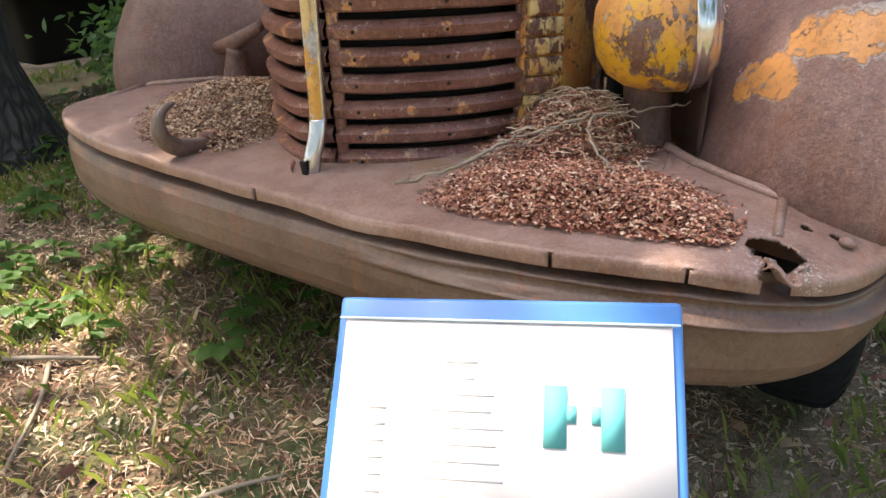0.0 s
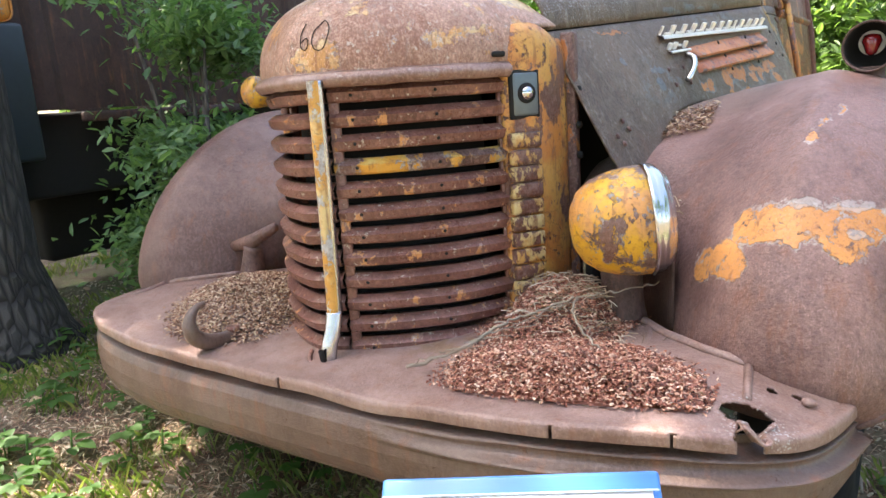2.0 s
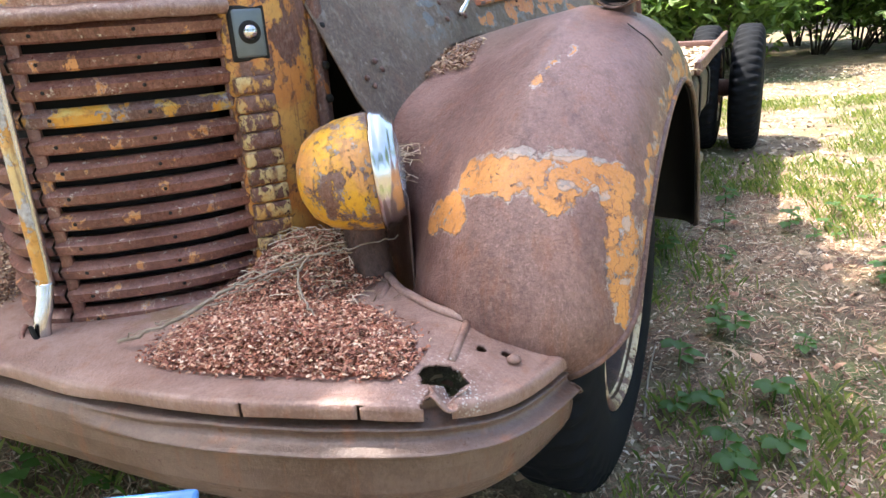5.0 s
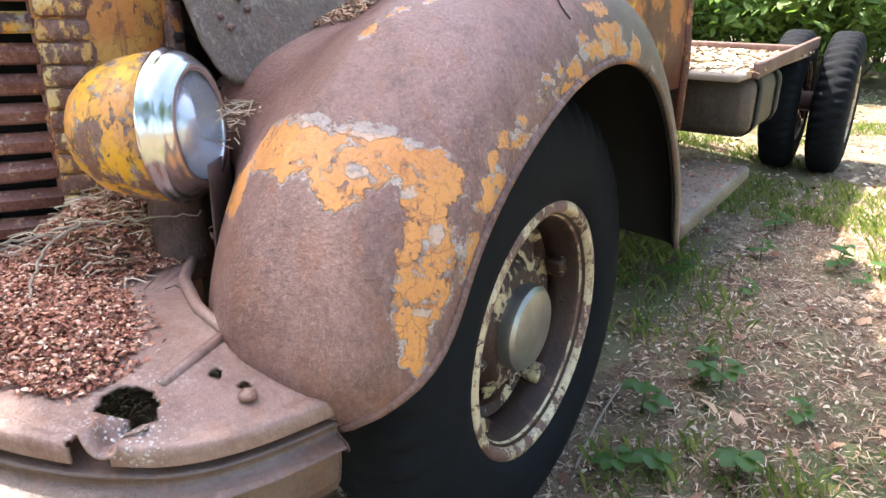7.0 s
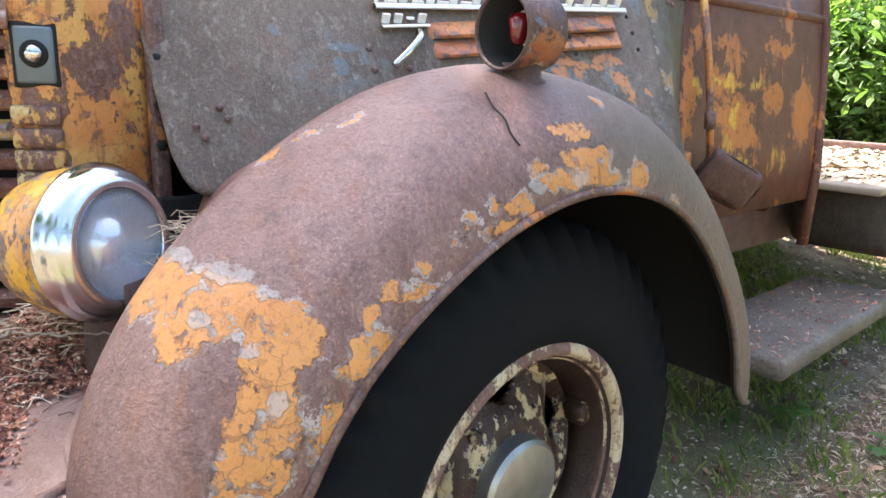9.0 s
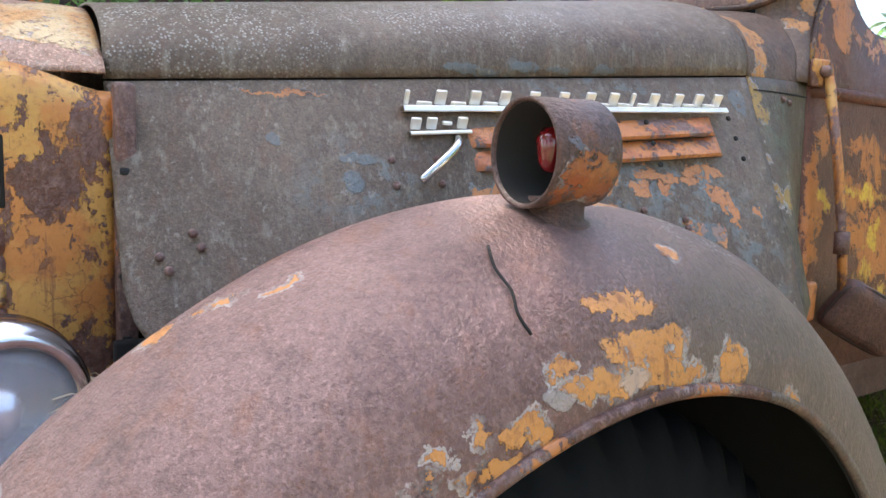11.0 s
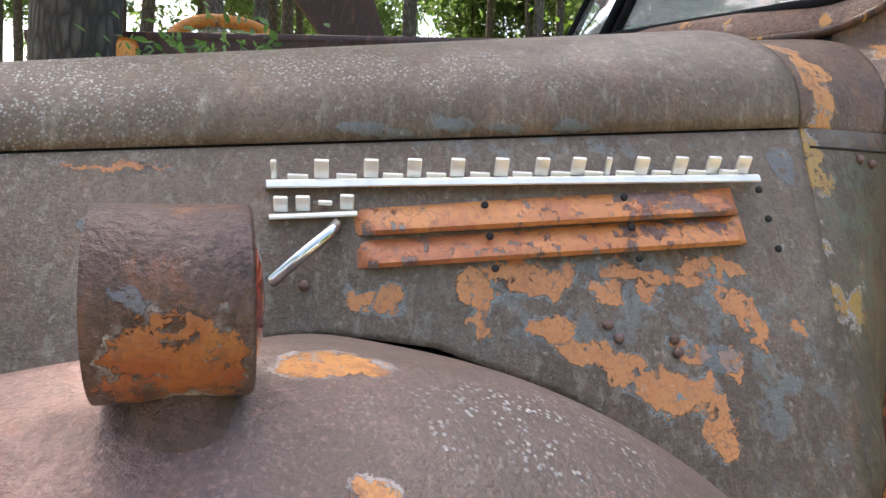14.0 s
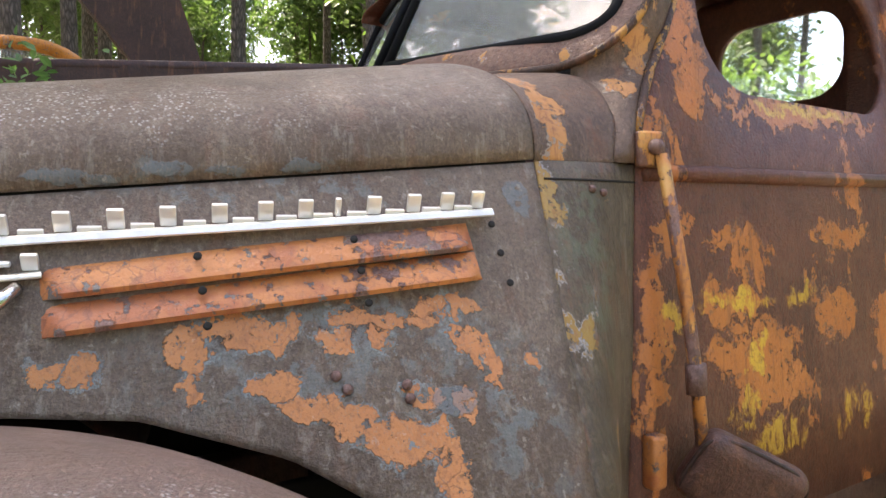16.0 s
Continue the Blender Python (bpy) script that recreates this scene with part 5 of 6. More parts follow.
# black sleeve added inside the can
part("lamp_liner", lathe([(0.0588, -0.044), (0.0597, -0.044), (0.0597, 0.029), (0.002, 0.029), (0.002, 0.026), (0.0588, 0.026)], aim((1.0, 0.783, 1.25), (0.05, 1, 0.03)) @ Matrix.Scale(0.83, 4), 40, closed=True), black_void, ml, "black inside of the can")
part("far_lamp", lathe([(0.03, -0.05), (0.055, -0.03), (0.06, 0.02), (0.05, 0.04), (0.01, 0.05)], aim((-0.97, 0.78, 1.275), (0.05, -1, 0.03)), 24), paint_lamp, truck, "amber marker lamp")

# nameplate, letters as plain bars, louvres and handle on the hood side
def on_hood(y, z, out=0.0):
    return Vector((side_x(y, z) + 0.012 + out, y, z))


NAME_TURN = pose(0, 0, 0, 0, 28, -15)


def flat_bar(y0, z0, y1, z1, height, proud, base=-0.004):
    """A flat metal strip lying along the hood side."""
    ring = [(height / 2, base), (height / 2, proud * 0.8), (height / 2 - 0.002, proud), (-height / 2 + 0.002, proud), (-height / 2, proud * 0.8), (-height / 2, base)]

    def fn(u, v):
        dz, out = ring[round(v * 5)]
        return tuple(on_hood(y0 + (y1 - y0) * u, z0 + (z1 - z0) * u + dz, out))
    return sheet(fn, 24, 5)


name_bar = part("name_bar", flat_bar(0.888, 1.3225, 1.541, 1.3625, 0.011, 0.012), letter_metal, hood, "pale metal name bar with plain raised blocks", angle=30)
NAME_STEP = [0.006, 0.065, 0.127, 0.182, 0.238, 0.296, 0.350, 0.399, 0.440, 0.487, 0.541, 0.588, 0.632]
for k, step in enumerate(NAME_STEP):
    t = step / 0.653
    p = on_hood(0.892 + step, 1.3225 + 0.040 * t + 0.019, 0.010)
    part("letter_block", block(Matrix.Translation(p) @ NAME_TURN, 0.007, 0.008 if k in (0, 8) else 0.019, 0.026, bevel=0.002), letter_metal, name_bar)
    if k < 12:
        q = on_hood(0.892 + (step + NAME_STEP[k + 1]) / 2, 1.3225 + 0.040 * (t + NAME_STEP[k + 1] / 0.653) / 2 + 0.0085, 0.006)
        part("spacer", block(Matrix.Translation(q) @ NAME_TURN, 0.006, 0.026, 0.007, bevel=0.001), white_paint, name_bar)
badge = part("badge", flat_bar(0.890, 1.281, 0.996, 1.290, 0.007, 0.012), letter_metal, hood, "small pale badge with plain raised blocks")
for k in range(4):
    part("badge_block", block(Matrix.Translation(on_hood(0.905 + 0.027 * k, 1.298 + 0.002 * k, 0.006)) @ NAME_TURN, 0.007, 0.018, 0.021 if k != 2 else 0.006, bevel=0.002), letter_metal, badge)
for k, z in ((0, 1.283), (1, 1.244)):
    ridge = [(0.019, -0.004), (0.014, 0.003), (-0.004, 0.015), (-0.010, 0.0165), (-0.016, 0.011), (-0.018, -0.004)]

    def louvre(u, v, z=z, ridge=ridge):
        dz, out = ridge[round(v * 5)]
        proud = min(1.0, u * 22, (1 - u) * 22)
        return tuple(on_hood(0.99 + 0.515 * u, z + 0.05 * u - 0.005 + dz, -0.004 + (out + 0.004) * proud))

    part("louvre", sheet(louvre, 60, 5), orange_trim, hood, "pressed orange louvre", angle=25)
part("hood_handle", tube(smooth_path([on_hood(0.972, 1.276, 0.004), on_hood(0.955, 1.264, 0.026), on_hood(0.92, 1.236, 0.030), on_hood(0.888, 1.205, 0.014)], 14), 0.008, 8), chrome, hood, "curved chrome hood handle")

for k in range(3):
    for z in (1.283, 1.244, 1.205):
        t = (0.25, 0.62, 1.0)[k]
        part("louvre_hole", lathe([(0.005, 0), (0.005, 0.003), (0.002, 0.003)], aim(on_hood(1.03 + 0.5 * t, z + 0.05 * t + 0.012, 0.014 if z > 1.2 else 0.001), (0.9, -0.1, 0.4)), 10), black_void, hood)
for y, z in ((0.502, 1.088), (0.512, 1.07), (0.548, 1.12), (0.557, 1.101), (0.855, 1.195), (0.93, 1.20), (0.855, 1.235), (0.93, 1.24), (1.29, 1.165), (1.30, 1.15), (1.37, 1.15), (1.37, 1.135)):
    part("bolt_head", lathe([(0.007, 0), (0.0065, 0.004), (0.002, 0.006)], aim(on_hood(y, z, -0.004), (0.9, -0.1, 0.4)), 10), rust_plain, hood)

# mirror arm on the door
mirror_rust = rusted("mirror_head_rust", base=(0.085, 0.036, 0.026), light=(0.14, 0.065, 0.045), dark=(0.035, 0.016, 0.012), rough=0.5)
hinge = part("hinge_bracket", block(pose(cab_x(1.45) + 0.012, 1.875, 1.47, 0, 0, -20), 0.03, 0.05, 0.06, bevel=0.006), paint_pillar, truck, "rusty bracket with a pivot bolt")
part("mirror_arm", tube([(cab_x(1.44) + 0.035, 1.88, 1.46), (cab_x(1.25) + 0.05, 1.89, 1.25), (cab_x(1.1) + 0.055, 1.90, 1.1), (cab_x(0.93) + 0.06, 1.91, 0.93)], 0.011, 10), paint_pillar, hinge)
mh = part("mirror_head", block(pose(cab_x(0.95) + 0.085, 1.965, 0.925, -28, 14, -38), 0.06, 0.19, 0.13, bevel=0.028, seg=6), mirror_rust, hinge, "rust-brown empty mirror head")
part("mirror_edge", tube([tuple(pose(cab_x(0.95) + 0.085, 1.965, 0.925, -28, 14, -38) @ Vector((0.014, 0.095 * math.copysign(abs(math.cos(a)) ** 0.5, math.cos(a)), 0.062 * math.copysign(abs(math.sin(a)) ** 0.5, math.sin(a))))) for a in np.linspace(0, 2 * math.pi, 33)], 0.004, 6), well_rust, mh)
part("arm_clamp", tube([(cab_x(1.1) + 0.054, 1.899, 1.12), (cab_x(1.1) + 0.056, 1.901, 1.07)], 0.017, 8), rust_plain, hinge)
part("pivot_bolt", lathe([(0.014, 0), (0.013, 0.008), (0.004, 0.013)], aim((cab_x(1.45) + 0.03, 1.872, 1.472), (1, -0.5, 0.1)), 14), rust_plain, hinge)
part("door_hinge", block(pose(cab_x(0.97) + 0.012, 1.845, 0.96), 0.03, 0.035, 0.09, bevel=0.008), orange_trim, truck)

# tow hook and the bare stand of the missing headlight
HOOK = [(-0.236, 0.03, 0.690), (-0.243, -0.03, 0.684), (-0.247, -0.080, 0.680), (-0.251, -0.122, 0.690), (-0.253, -0.150, 0.714), (-0.253, -0.154, 0.745), (-0.251, -0.138, 0.771), (-0.248, -0.112, 0.781)]
part("tow_hook", tube(smooth_path(HOOK, 42), [0.011 + 0.009 * math.sin(math.pi * min(1.0, k / 34)) if k < 28 else 0.0175 - 0.0009 * (k - 27) for k in range(43)], 14), rust_face, truck, "forged rusty tow hook")
part("hook_eye", lathe([(0.016, 0.0), (0.016, 0.012), (0.009, 0.013)], pose(-0.243, -0.045, 0.693), 18), rust_bar, truck)
part("bare_stand", tube(smooth_path([(-0.60, 0.33, 0.66), (-0.585, 0.33, 0.75), (-0.575, 0.33, 0.80)], 8), [0.06, 0.05, 0.042, 0.038, 0.034, 0.032, 0.03, 0.03, 0.03], 14), rust_plain, truck, "bare forked stand without its headlight")
part("stand_fork", tube([(-0.66, 0.33, 0.795), (-0.58, 0.33, 0.815), (-0.47, 0.33, 0.865)], [0.018, 0.024, 0.014], 10), rust_plain, truck)

# ---------------------------------------------------------------- litter on the apron
def on_apron(x, y):
    yf = at(FRONT, min(1.005, abs(x)))
    t = min(1, max(0, (0.3 - y) / (0.3 - yf)))
    return at(REAR_Z, abs(x)) * (1 - t) + at(EDGE_Z, abs(x)) * t


def flakes(count, place, size, seed, bm=None):
    """Many small bent flakes, each a folded strip."""
    rnd = random.Random(seed)
    verts, faces = [], []
    for _ in range(count):
        p, up = place(rnd)
        ln, w = size(rnd)
        m = Matrix.Translation(p) @ Euler((rnd.uniform(-0.7, 0.7), rnd.uniform(-0.6, 0.6), rnd.uniform(0, 6.3))).to_matrix().to_4x4()
        b = len(verts)
        verts += [m @ Vector(v) for v in ((-ln, -w, 0), (0, -w * 1.2, ln * 0.25), (ln, -w * 0.5, 0), (ln, w * 0.5, 0.001), (0, w * 1.2, ln * 0.25 + 0.001), (-ln, w, 0))]
        faces += [(b, b + 1, b + 4, b + 5), (b + 1, b + 2, b + 3, b + 4)]
    me = bpy.data.meshes.new("flakes")
    me.from_pydata(verts, [], faces)
    return me


def stuff(name, me, mat, label, category):
    me.materials.append(mat)
    return tagged(new(name, me), label, category, kind="stuff")


def heap_z(x, y):
    """Height of the litter heap at the grille's foot and beside the headlight."""
    d1 = math.hypot((x - 0.60) / 0.24, (y - 0.0) / 0.17)
    d2 = math.hypot((x - 0.47) / 0.13, (y - 0.27) / 0.16)
    k = min(1.0, max(0.0, (y - at(FRONT, min(1.0, abs(x))) - 0.036) / 0.06))
    return on_apron(x, y) + k * 0.045 * max(0, 1 - d1 ** 2) + k * 0.085 * max(0, 1 - d2 ** 2)


def place_heap(rnd):
    while True:
        x, y = rnd.uniform(0.28, 0.84), rnd.uniform(-0.15, 0.33)
        d = min(math.hypot((x - 0.60) / 0.24, y / 0.17), math.hypot((x - 0.47) / 0.15, (y - 0.25) / 0.2))
        if d < 1 + rnd.gauss(0, 0.08) and y > at(FRONT, abs(x)) + 0.036 + rnd.uniform(0, 0.02):
            return Vector((x, y, heap_z(x, y) + rnd.uniform(0.0, 0.008))), 0


def place_heap_r(rnd):
    while True:
        x, y = rnd.uniform(-0.66, -0.12), rnd.uniform(-0.12, 0.36)
        d = math.hypot((x + 0.38 + 0.3 * (y - 0.1)) / 0.22, (y - 0.12) / 0.22)
        if d < 1 + rnd.gauss(0, 0.08):
            return Vector((x, y, on_apron(x, y) + 0.05 * max(0, 1 - d * d) + rnd.uniform(0, 0.008))), 0


stuff("litter_heap", flakes(24000, place_heap, lambda r: (r.uniform(0.0025, 0.005), r.uniform(0.001, 0.0022)), 3), litter_red, "heap of red-brown bud scales and needles on the bumper shelf", "leaf litter")
stuff("litter_heap", flakes(12000, place_heap_r, lambda r: (r.uniform(0.0025, 0.006), r.uniform(0.001, 0.0022)), 4), litter, "heap of pale brown litter beside the tow hook", "leaf litter")


def heap_core(u, v):
    a, r = 2 * math.pi * u, v * 0.9
    x, y = 0.60 + 0.24 * r * math.cos(a), 0.17 * r * math.sin(a) + 0.02
    return (x, max(y, at(FRONT, abs(x)) + 0.05), heap_z(x, max(y, at(FRONT, abs(x)) + 0.05)) - 0.008)


tagged(part("litter_bed", sheet(heap_core, 40, 16), litter_red), "packed brown litter under the heap", "leaf litter", kind="stuff")
def strands(count, place, length, seed):
    """Thin curved straws."""
    rnd = random.Random(seed)
    bm = bmesh.new()
    for _ in range(count):
        p, a, ln = place(rnd), rnd.uniform(0, 6.3), length * rnd.uniform(0.5, 1.3)
        q = Vector((math.cos(a), math.sin(a), rnd.uniform(-0.1, 0.25))) * ln
        bend = Vector((rnd.gauss(0, 0.15), rnd.gauss(0, 0.15), rnd.uniform(0.05, 0.2))) * ln
        tube([tuple(p), tuple(p + q * 0.5 + bend), tuple(p + q)], 0.0011, 3, bm, cap=False)
    me = bpy.data.meshes.new("strands")
    bm.to_mesh(me)
    bm.free()
    return me


def on_heap(r):
    x, y = r.gauss(0.50, 0.06), r.gauss(0.26, 0.07)
    return Vector((x, y, heap_z(x, y) + 0.004))


stuff("straw", strands(300, on_heap, 0.04, 5), straw, "dry straw and needles tangled below the headlight", "straw")
stuff("straw", strands(160, lambda r: Vector((r.gauss(0.62, 0.035), r.gauss(0.46, 0.05), 0.90 + r.uniform(0, 0.05))), 0.06, 6), straw, "dry needles wedged between hood and fender", "straw")
def drift_place(r):
    """Needles lying in the hollow between hood edge and fender."""
    x, y, z = fender_point((r.uniform(96, 108) - 2) / 169, r.uniform(0.19, 0.29))
    return Vector((x, y, z + r.uniform(0.002, 0.012))), 0


stuff("needle_drift", flakes(500, drift_place, lambda r: (r.uniform(0.004, 0.012), 0.0012), 9), litter, "drift of needles under the hood edge", "leaf litter")
stuff("wood_chips", flakes(5000, lambda r: (Vector((r.uniform(-0.9, 0.95), r.uniform(3.0, 5.15), 0.846)), 0), lambda r: (r.uniform(0.01, 0.03), r.uniform(0.005, 0.012)), 10), straw, "pale wood chips strewn over the flat bed", "wood chips")
stuff("board_litter", flakes(500, lambda r: (Vector((r.uniform(0.66, 0.98), r.uniform(2.02, 3.1), 0.424)), 0), lambda r: (r.uniform(0.004, 0.012), 0.002), 12), litter_red, "brown needles on the running board", "leaf litter")
twig = thing("twig", (0.5, 0.05, 0.72), "bleached forked twig lying across the litter heap", "twig")


def knotted(points, n, r0, r1, seed):
    """A crooked twig with knots, tapering from r0 to r1."""
    r = random.Random(seed)
    pts = [(x + r.gauss(0, 0.0022), y + r.gauss(0, 0.0022), z + r.gauss(0, 0.0022)) for x, y, z in smooth_path(points, n)]
    return tube(pts, [(r0 + (r1 - r0) * k / n) * r.uniform(0.85, 1.35) for k in range(n + 1)], 6)


part("stem", knotted([(0.28, -0.06, 0.690), (0.36, 0.0, 0.712), (0.42, 0.10, 0.75), (0.47, 0.15, 0.762), (0.535, 0.19, 0.790)], 34, 0.0034, 0.0022, 1), twig_mat, twig)
part("fork", knotted([(0.535, 0.19, 0.790), (0.57, 0.11, 0.770), (0.64, 0.05, 0.742), (0.68, 0.03, 0.722)], 22, 0.0024, 0.0014, 2), twig_mat, twig)
part("fork", knotted([(0.535, 0.19, 0.790), (0.60, 0.24, 0.795), (0.67, 0.31, 0.80)], 18, 0.0022, 0.0011, 3), twig_mat, twig)
for k in range(7):
    q = 0.30 + 0.035 * k
    part("side_shoot", knotted([(q, -0.05 + 0.036 * k, 0.700 + 0.012 * k), (q + 0.03, -0.055 + 0.05 * k, 0.712 + 0.010 * k), (q + 0.075, -0.03 + 0.052 * k, 0.716 + 0.009 * k)], 12, 0.0016, 0.0007, 10 + k), twig_mat, twig)

# ---------------------------------------------------------------- the sign
sign = thing("sign", (0.80, -0.55, GROUND), "blue-edged information board with a white sheet on a post", "sign")
SX, SD = Vector((0.913, 0.403, 0.065)).normalized(), Vector((0.052, -0.0895, -0.1096)).normalized()
SD = (SD - SX * SD.dot(SX)).normalized()
SIGN = Matrix.Translation((0.770, -0.521, 0.827)) @ Matrix((SX, SX.cross(SD), -SD)).transposed().to_4x4()
part("board", block(SIGN @ pose(0, 0, -0.11), 0.274, 0.010, 0.22, bevel=0.004), blue_plastic, sign, "blue plastic backing board")
part("sheet", block(SIGN @ pose(0, -0.0065, -0.118), 0.258, 0.002, 0.200), paper, sign, "white printed sheet")
for k, cx in ((1, 0.043), (-1, 0.085)):
    part("printed_shape", block(SIGN @ pose(cx, -0.0085, -0.09), 0.017, 0.001, 0.046), cyan_ink, sign, "printed cyan block")
    part("printed_shape", block(SIGN @ pose(cx + k * 0.0115, -0.0084, -0.088), 0.008, 0.001, 0.013), cyan_ink, sign)
for k in range(9):
    w = (0.026, 0.012, 0.034, 0.05, 0.06, 0.04, 0.066, 0.062, 0.045)[k]
    part("text_bar", block(SIGN @ pose(-0.03 + 0.005 * (k % 3), -0.0077, -0.052 - 0.0125 * k), w, 0.0003, 0.0022), pale_ink, sign)
    if k > 2:
        part("text_bar", block(SIGN @ pose(-0.095, -0.0077, -0.052 - 0.0125 * k), 0.014, 0.0003, 0.003), pale_ink, sign)
part("text_bar", block(SIGN @ pose(0.065, -0.0077, -0.148), 0.075, 0.0003, 0.003), pale_ink, sign)
part("sleeve_edge", block(SIGN @ pose(0.0, -0.0085, -0.019), 0.27, 0.002, 0.002, bevel=0.0008), simple("clear_edge", (0.55, 0.68, 0.86), 0.3), sign)
part("post", block(pose(0.79, -0.55, 0.36), 0.04, 0.04, 0.74, bevel=0.004), wood_grey, sign)

# ---------------------------------------------------------------- leaves and trees
def leaf_mesh(name, count, place, size, seed, mat):
    rnd = random.Random(seed)
    verts, faces = [], []
    for _ in range(count):
        p = place(rnd)
        s = size * rnd.uniform(0.6, 1.3)
        m = Matrix.Translation(p) @ Euler((rnd.uniform(-1.0, 1.0), rnd.uniform(-1.0, 1.0), rnd.uniform(0, 6.3))).to_matrix().to_4x4()
        b = len(verts)
        verts += [m @ Vector(v) for v in ((-s, 0, 0), (-0.3 * s, -0.42 * s, 0.1 * s), (0.4 * s, -0.34 * s, 0.08 * s), (s, 0, -0.1 * s), (0.4 * s, 0.34 * s, 0.08 * s), (-0.3 * s, 0.42 * s, 0.1 * s))]
        faces += [(b, b + 1, b + 2, b + 3), (b, b + 3, b + 4, b + 5)]
    me = bpy.data.meshes.new(name)
    me.from_pydata(verts, [], faces)
    me.materials.append(mat)
    return me


def child(name, me, parent):
    ob = new(name, me)
    ob.parent = parent
    return ob


def clumped(rx, ry, rz, cz, clumps, seed):
    rnd = random.Random(seed)
    cs = []
    for _ in range(clumps):
        d = Vector((rnd.gauss(0, 1), rnd.gauss(0, 1), rnd.gauss(0, 1))).normalized() * rnd.uniform(0.35, 1.0)
        cs.append((Vector((d.x * rx, d.y * ry, cz + d.z * rz)), rnd.uniform(0.12, 0.3) * min(rx, rz)))

    def place(r):
        c, s = r.choice(cs)
        return c + Vector((r.gauss(0, s), r.gauss(0, s), r.gauss(0, s * 0.7)))
    return place, cs


def tree_proto(name, height, radius, crown, leaves, leaf_size, mat, leaf, seed, label):
    rx, rz, cz = crown
    t = thing(name, (0, 0, 0), label, "tree", group="forest trees")
    rnd = random.Random(seed)
    trunk = [(0.05 * height * 0.1 * rnd.gauss(0, 1) * k / 8, 0.05 * height * 0.1 * rnd.gauss(0, 1) * k / 8, height * k / 8) for k in range(9)]
    bm = tube(trunk, [radius * (1.25 if k == 0 else 1) * (1 - 0.085 * k) for k in range(9)], 12)
    place, cs = clumped(rx, rx, rz, cz, 26, seed)
    for c, s in cs[:14]:
        b = Vector(lerp_curve(trunk, min(0.95, max(0.25, (c.z - 0.6) / height))))
        tube([tuple(b), tuple((b + c) / 2 + Vector((0, 0, 0.15))), tuple(c)], [radius * 0.28, radius * 0.16, radius * 0.05], 5, bm)
    tr = part("trunk", bm, mat, t)
    child("crown", leaf_mesh("crown", leaves, place, leaf_size, seed, leaf), t)
    return t


pine = tree_proto("tree", 15, 0.15, (2.3, 4.2, 10.9), 4200, 0.15, bark_far, leaf_far, 11, "tall slim forest tree with a high crown")
broad = tree_proto("tree", 9, 0.12, (2.6, 2.8, 5.2), 6500, 0.13, bark_far, leaf_bright, 12, "young leafy tree in sunlight")
pine.location, broad.location = (-14, 9, GROUND), (-11, 12, GROUND)
rnd = random.Random(5)
spots = []
while len(spots) < 95:
    az, d = radians(rnd.uniform(-40, 115)), rnd.uniform(11, 42)
    if az < radians(42) and d < 24:
        continue
    x, y = 1 - math.sin(az) * d, math.cos(az) * d
    if all(math.hypot(x - a, y - b) > 1.6 for a, b in spots):
        spots.append((x, y))
for k, (x, y) in enumerate(spots):
    src = broad if k % 6 == 5 and x > -6 else pine
    copy_thing(src, pose(x, y, GROUND, rnd.uniform(-3, 3), rnd.uniform(-3, 3), rnd.uniform(0, 360)) @ Matrix.Scale(rnd.uniform(0.75, 1.25), 4))

# unseen trees added behind the camera, to darken reflections in glass and chrome
for k in range(30):
    az, d = radians(122 + 196 * k / 29 + rnd.uniform(-3, 3)), rnd.uniform(13, 24)
    copy_thing(pine if k % 4 else broad, pose(1 - math.sin(az) * d, math.cos(az) * d, GROUND, rnd.uniform(-3, 3), rnd.uniform(-3, 3), rnd.uniform(0, 360)) @ Matrix.Scale(rnd.uniform(0.8, 1.25), 4))

for k in range(26):
    az, d = radians(rnd.uniform(38, 112)), rnd.uniform(20, 46)
    copy_thing(pine, pose(1 - math.sin(az) * d, math.cos(az) * d, GROUND, rnd.uniform(-4, 4), rnd.uniform(-4, 4), rnd.uniform(0, 360)) @ Matrix.Diagonal((0.6, 0.6, 1.15, 1)))

# pines added where their high crowns shade the ground beyond the truck
for x, y in ((-8.6, 1.4), (-9.2, 3.2), (-11, 2.2)):
    copy_thing(pine, pose(x, y, GROUND, 2, -2, 40 * y))

# big tree beside the truck; its crown, out of view, is shaped to shade it
TX, TY = -2.36, 0.30
big = thing("tree", (TX, TY, ground_height(TX, TY)), "thick dark-barked tree whose crown shades the truck", "tree")
bm = tube([(TX, TY, 0.05), (TX, TY, 0.30), (TX, TY, 0.6), (TX, TY + 0.02, 2.0), (TX - 0.05, TY + 0.1, 5.0), (TX - 0.1, TY + 0.1, 8.5)], [0.47, 0.31, 0.225, 0.2, 0.17, 0.08], 20)
crown_place, crown_cs = clumped(1.35, 1.75, 1.5, 0.0, 60, 77)
# unseen side limb, added to shade the ground left of the truck
limb_place, limb_cs = clumped(0.95, 0.55, 0.7, 0.0, 34, 79)
for c, s in limb_cs[:8]:
    p = c + Vector((TX - 2.15, TY - 0.45, 6.3))
    tube([(TX, TY, 4.2), tuple((Vector((TX - 0.3, TY, 5.0)) + p) / 2), tuple(p)], [0.06, 0.035, 0.01], 6, bm)
for c, s in crown_cs[:16]:
    p = c + Vector((TX - 0.54, TY + 0.50, 6.6))
    tube([(TX, TY, 3.6 + 0.3 * c.z), tuple((Vector((TX, TY, 4.4)) + p) / 2), tuple(p)], [0.07, 0.04, 0.012], 6, bm)
part("trunk", bm, bark, big)
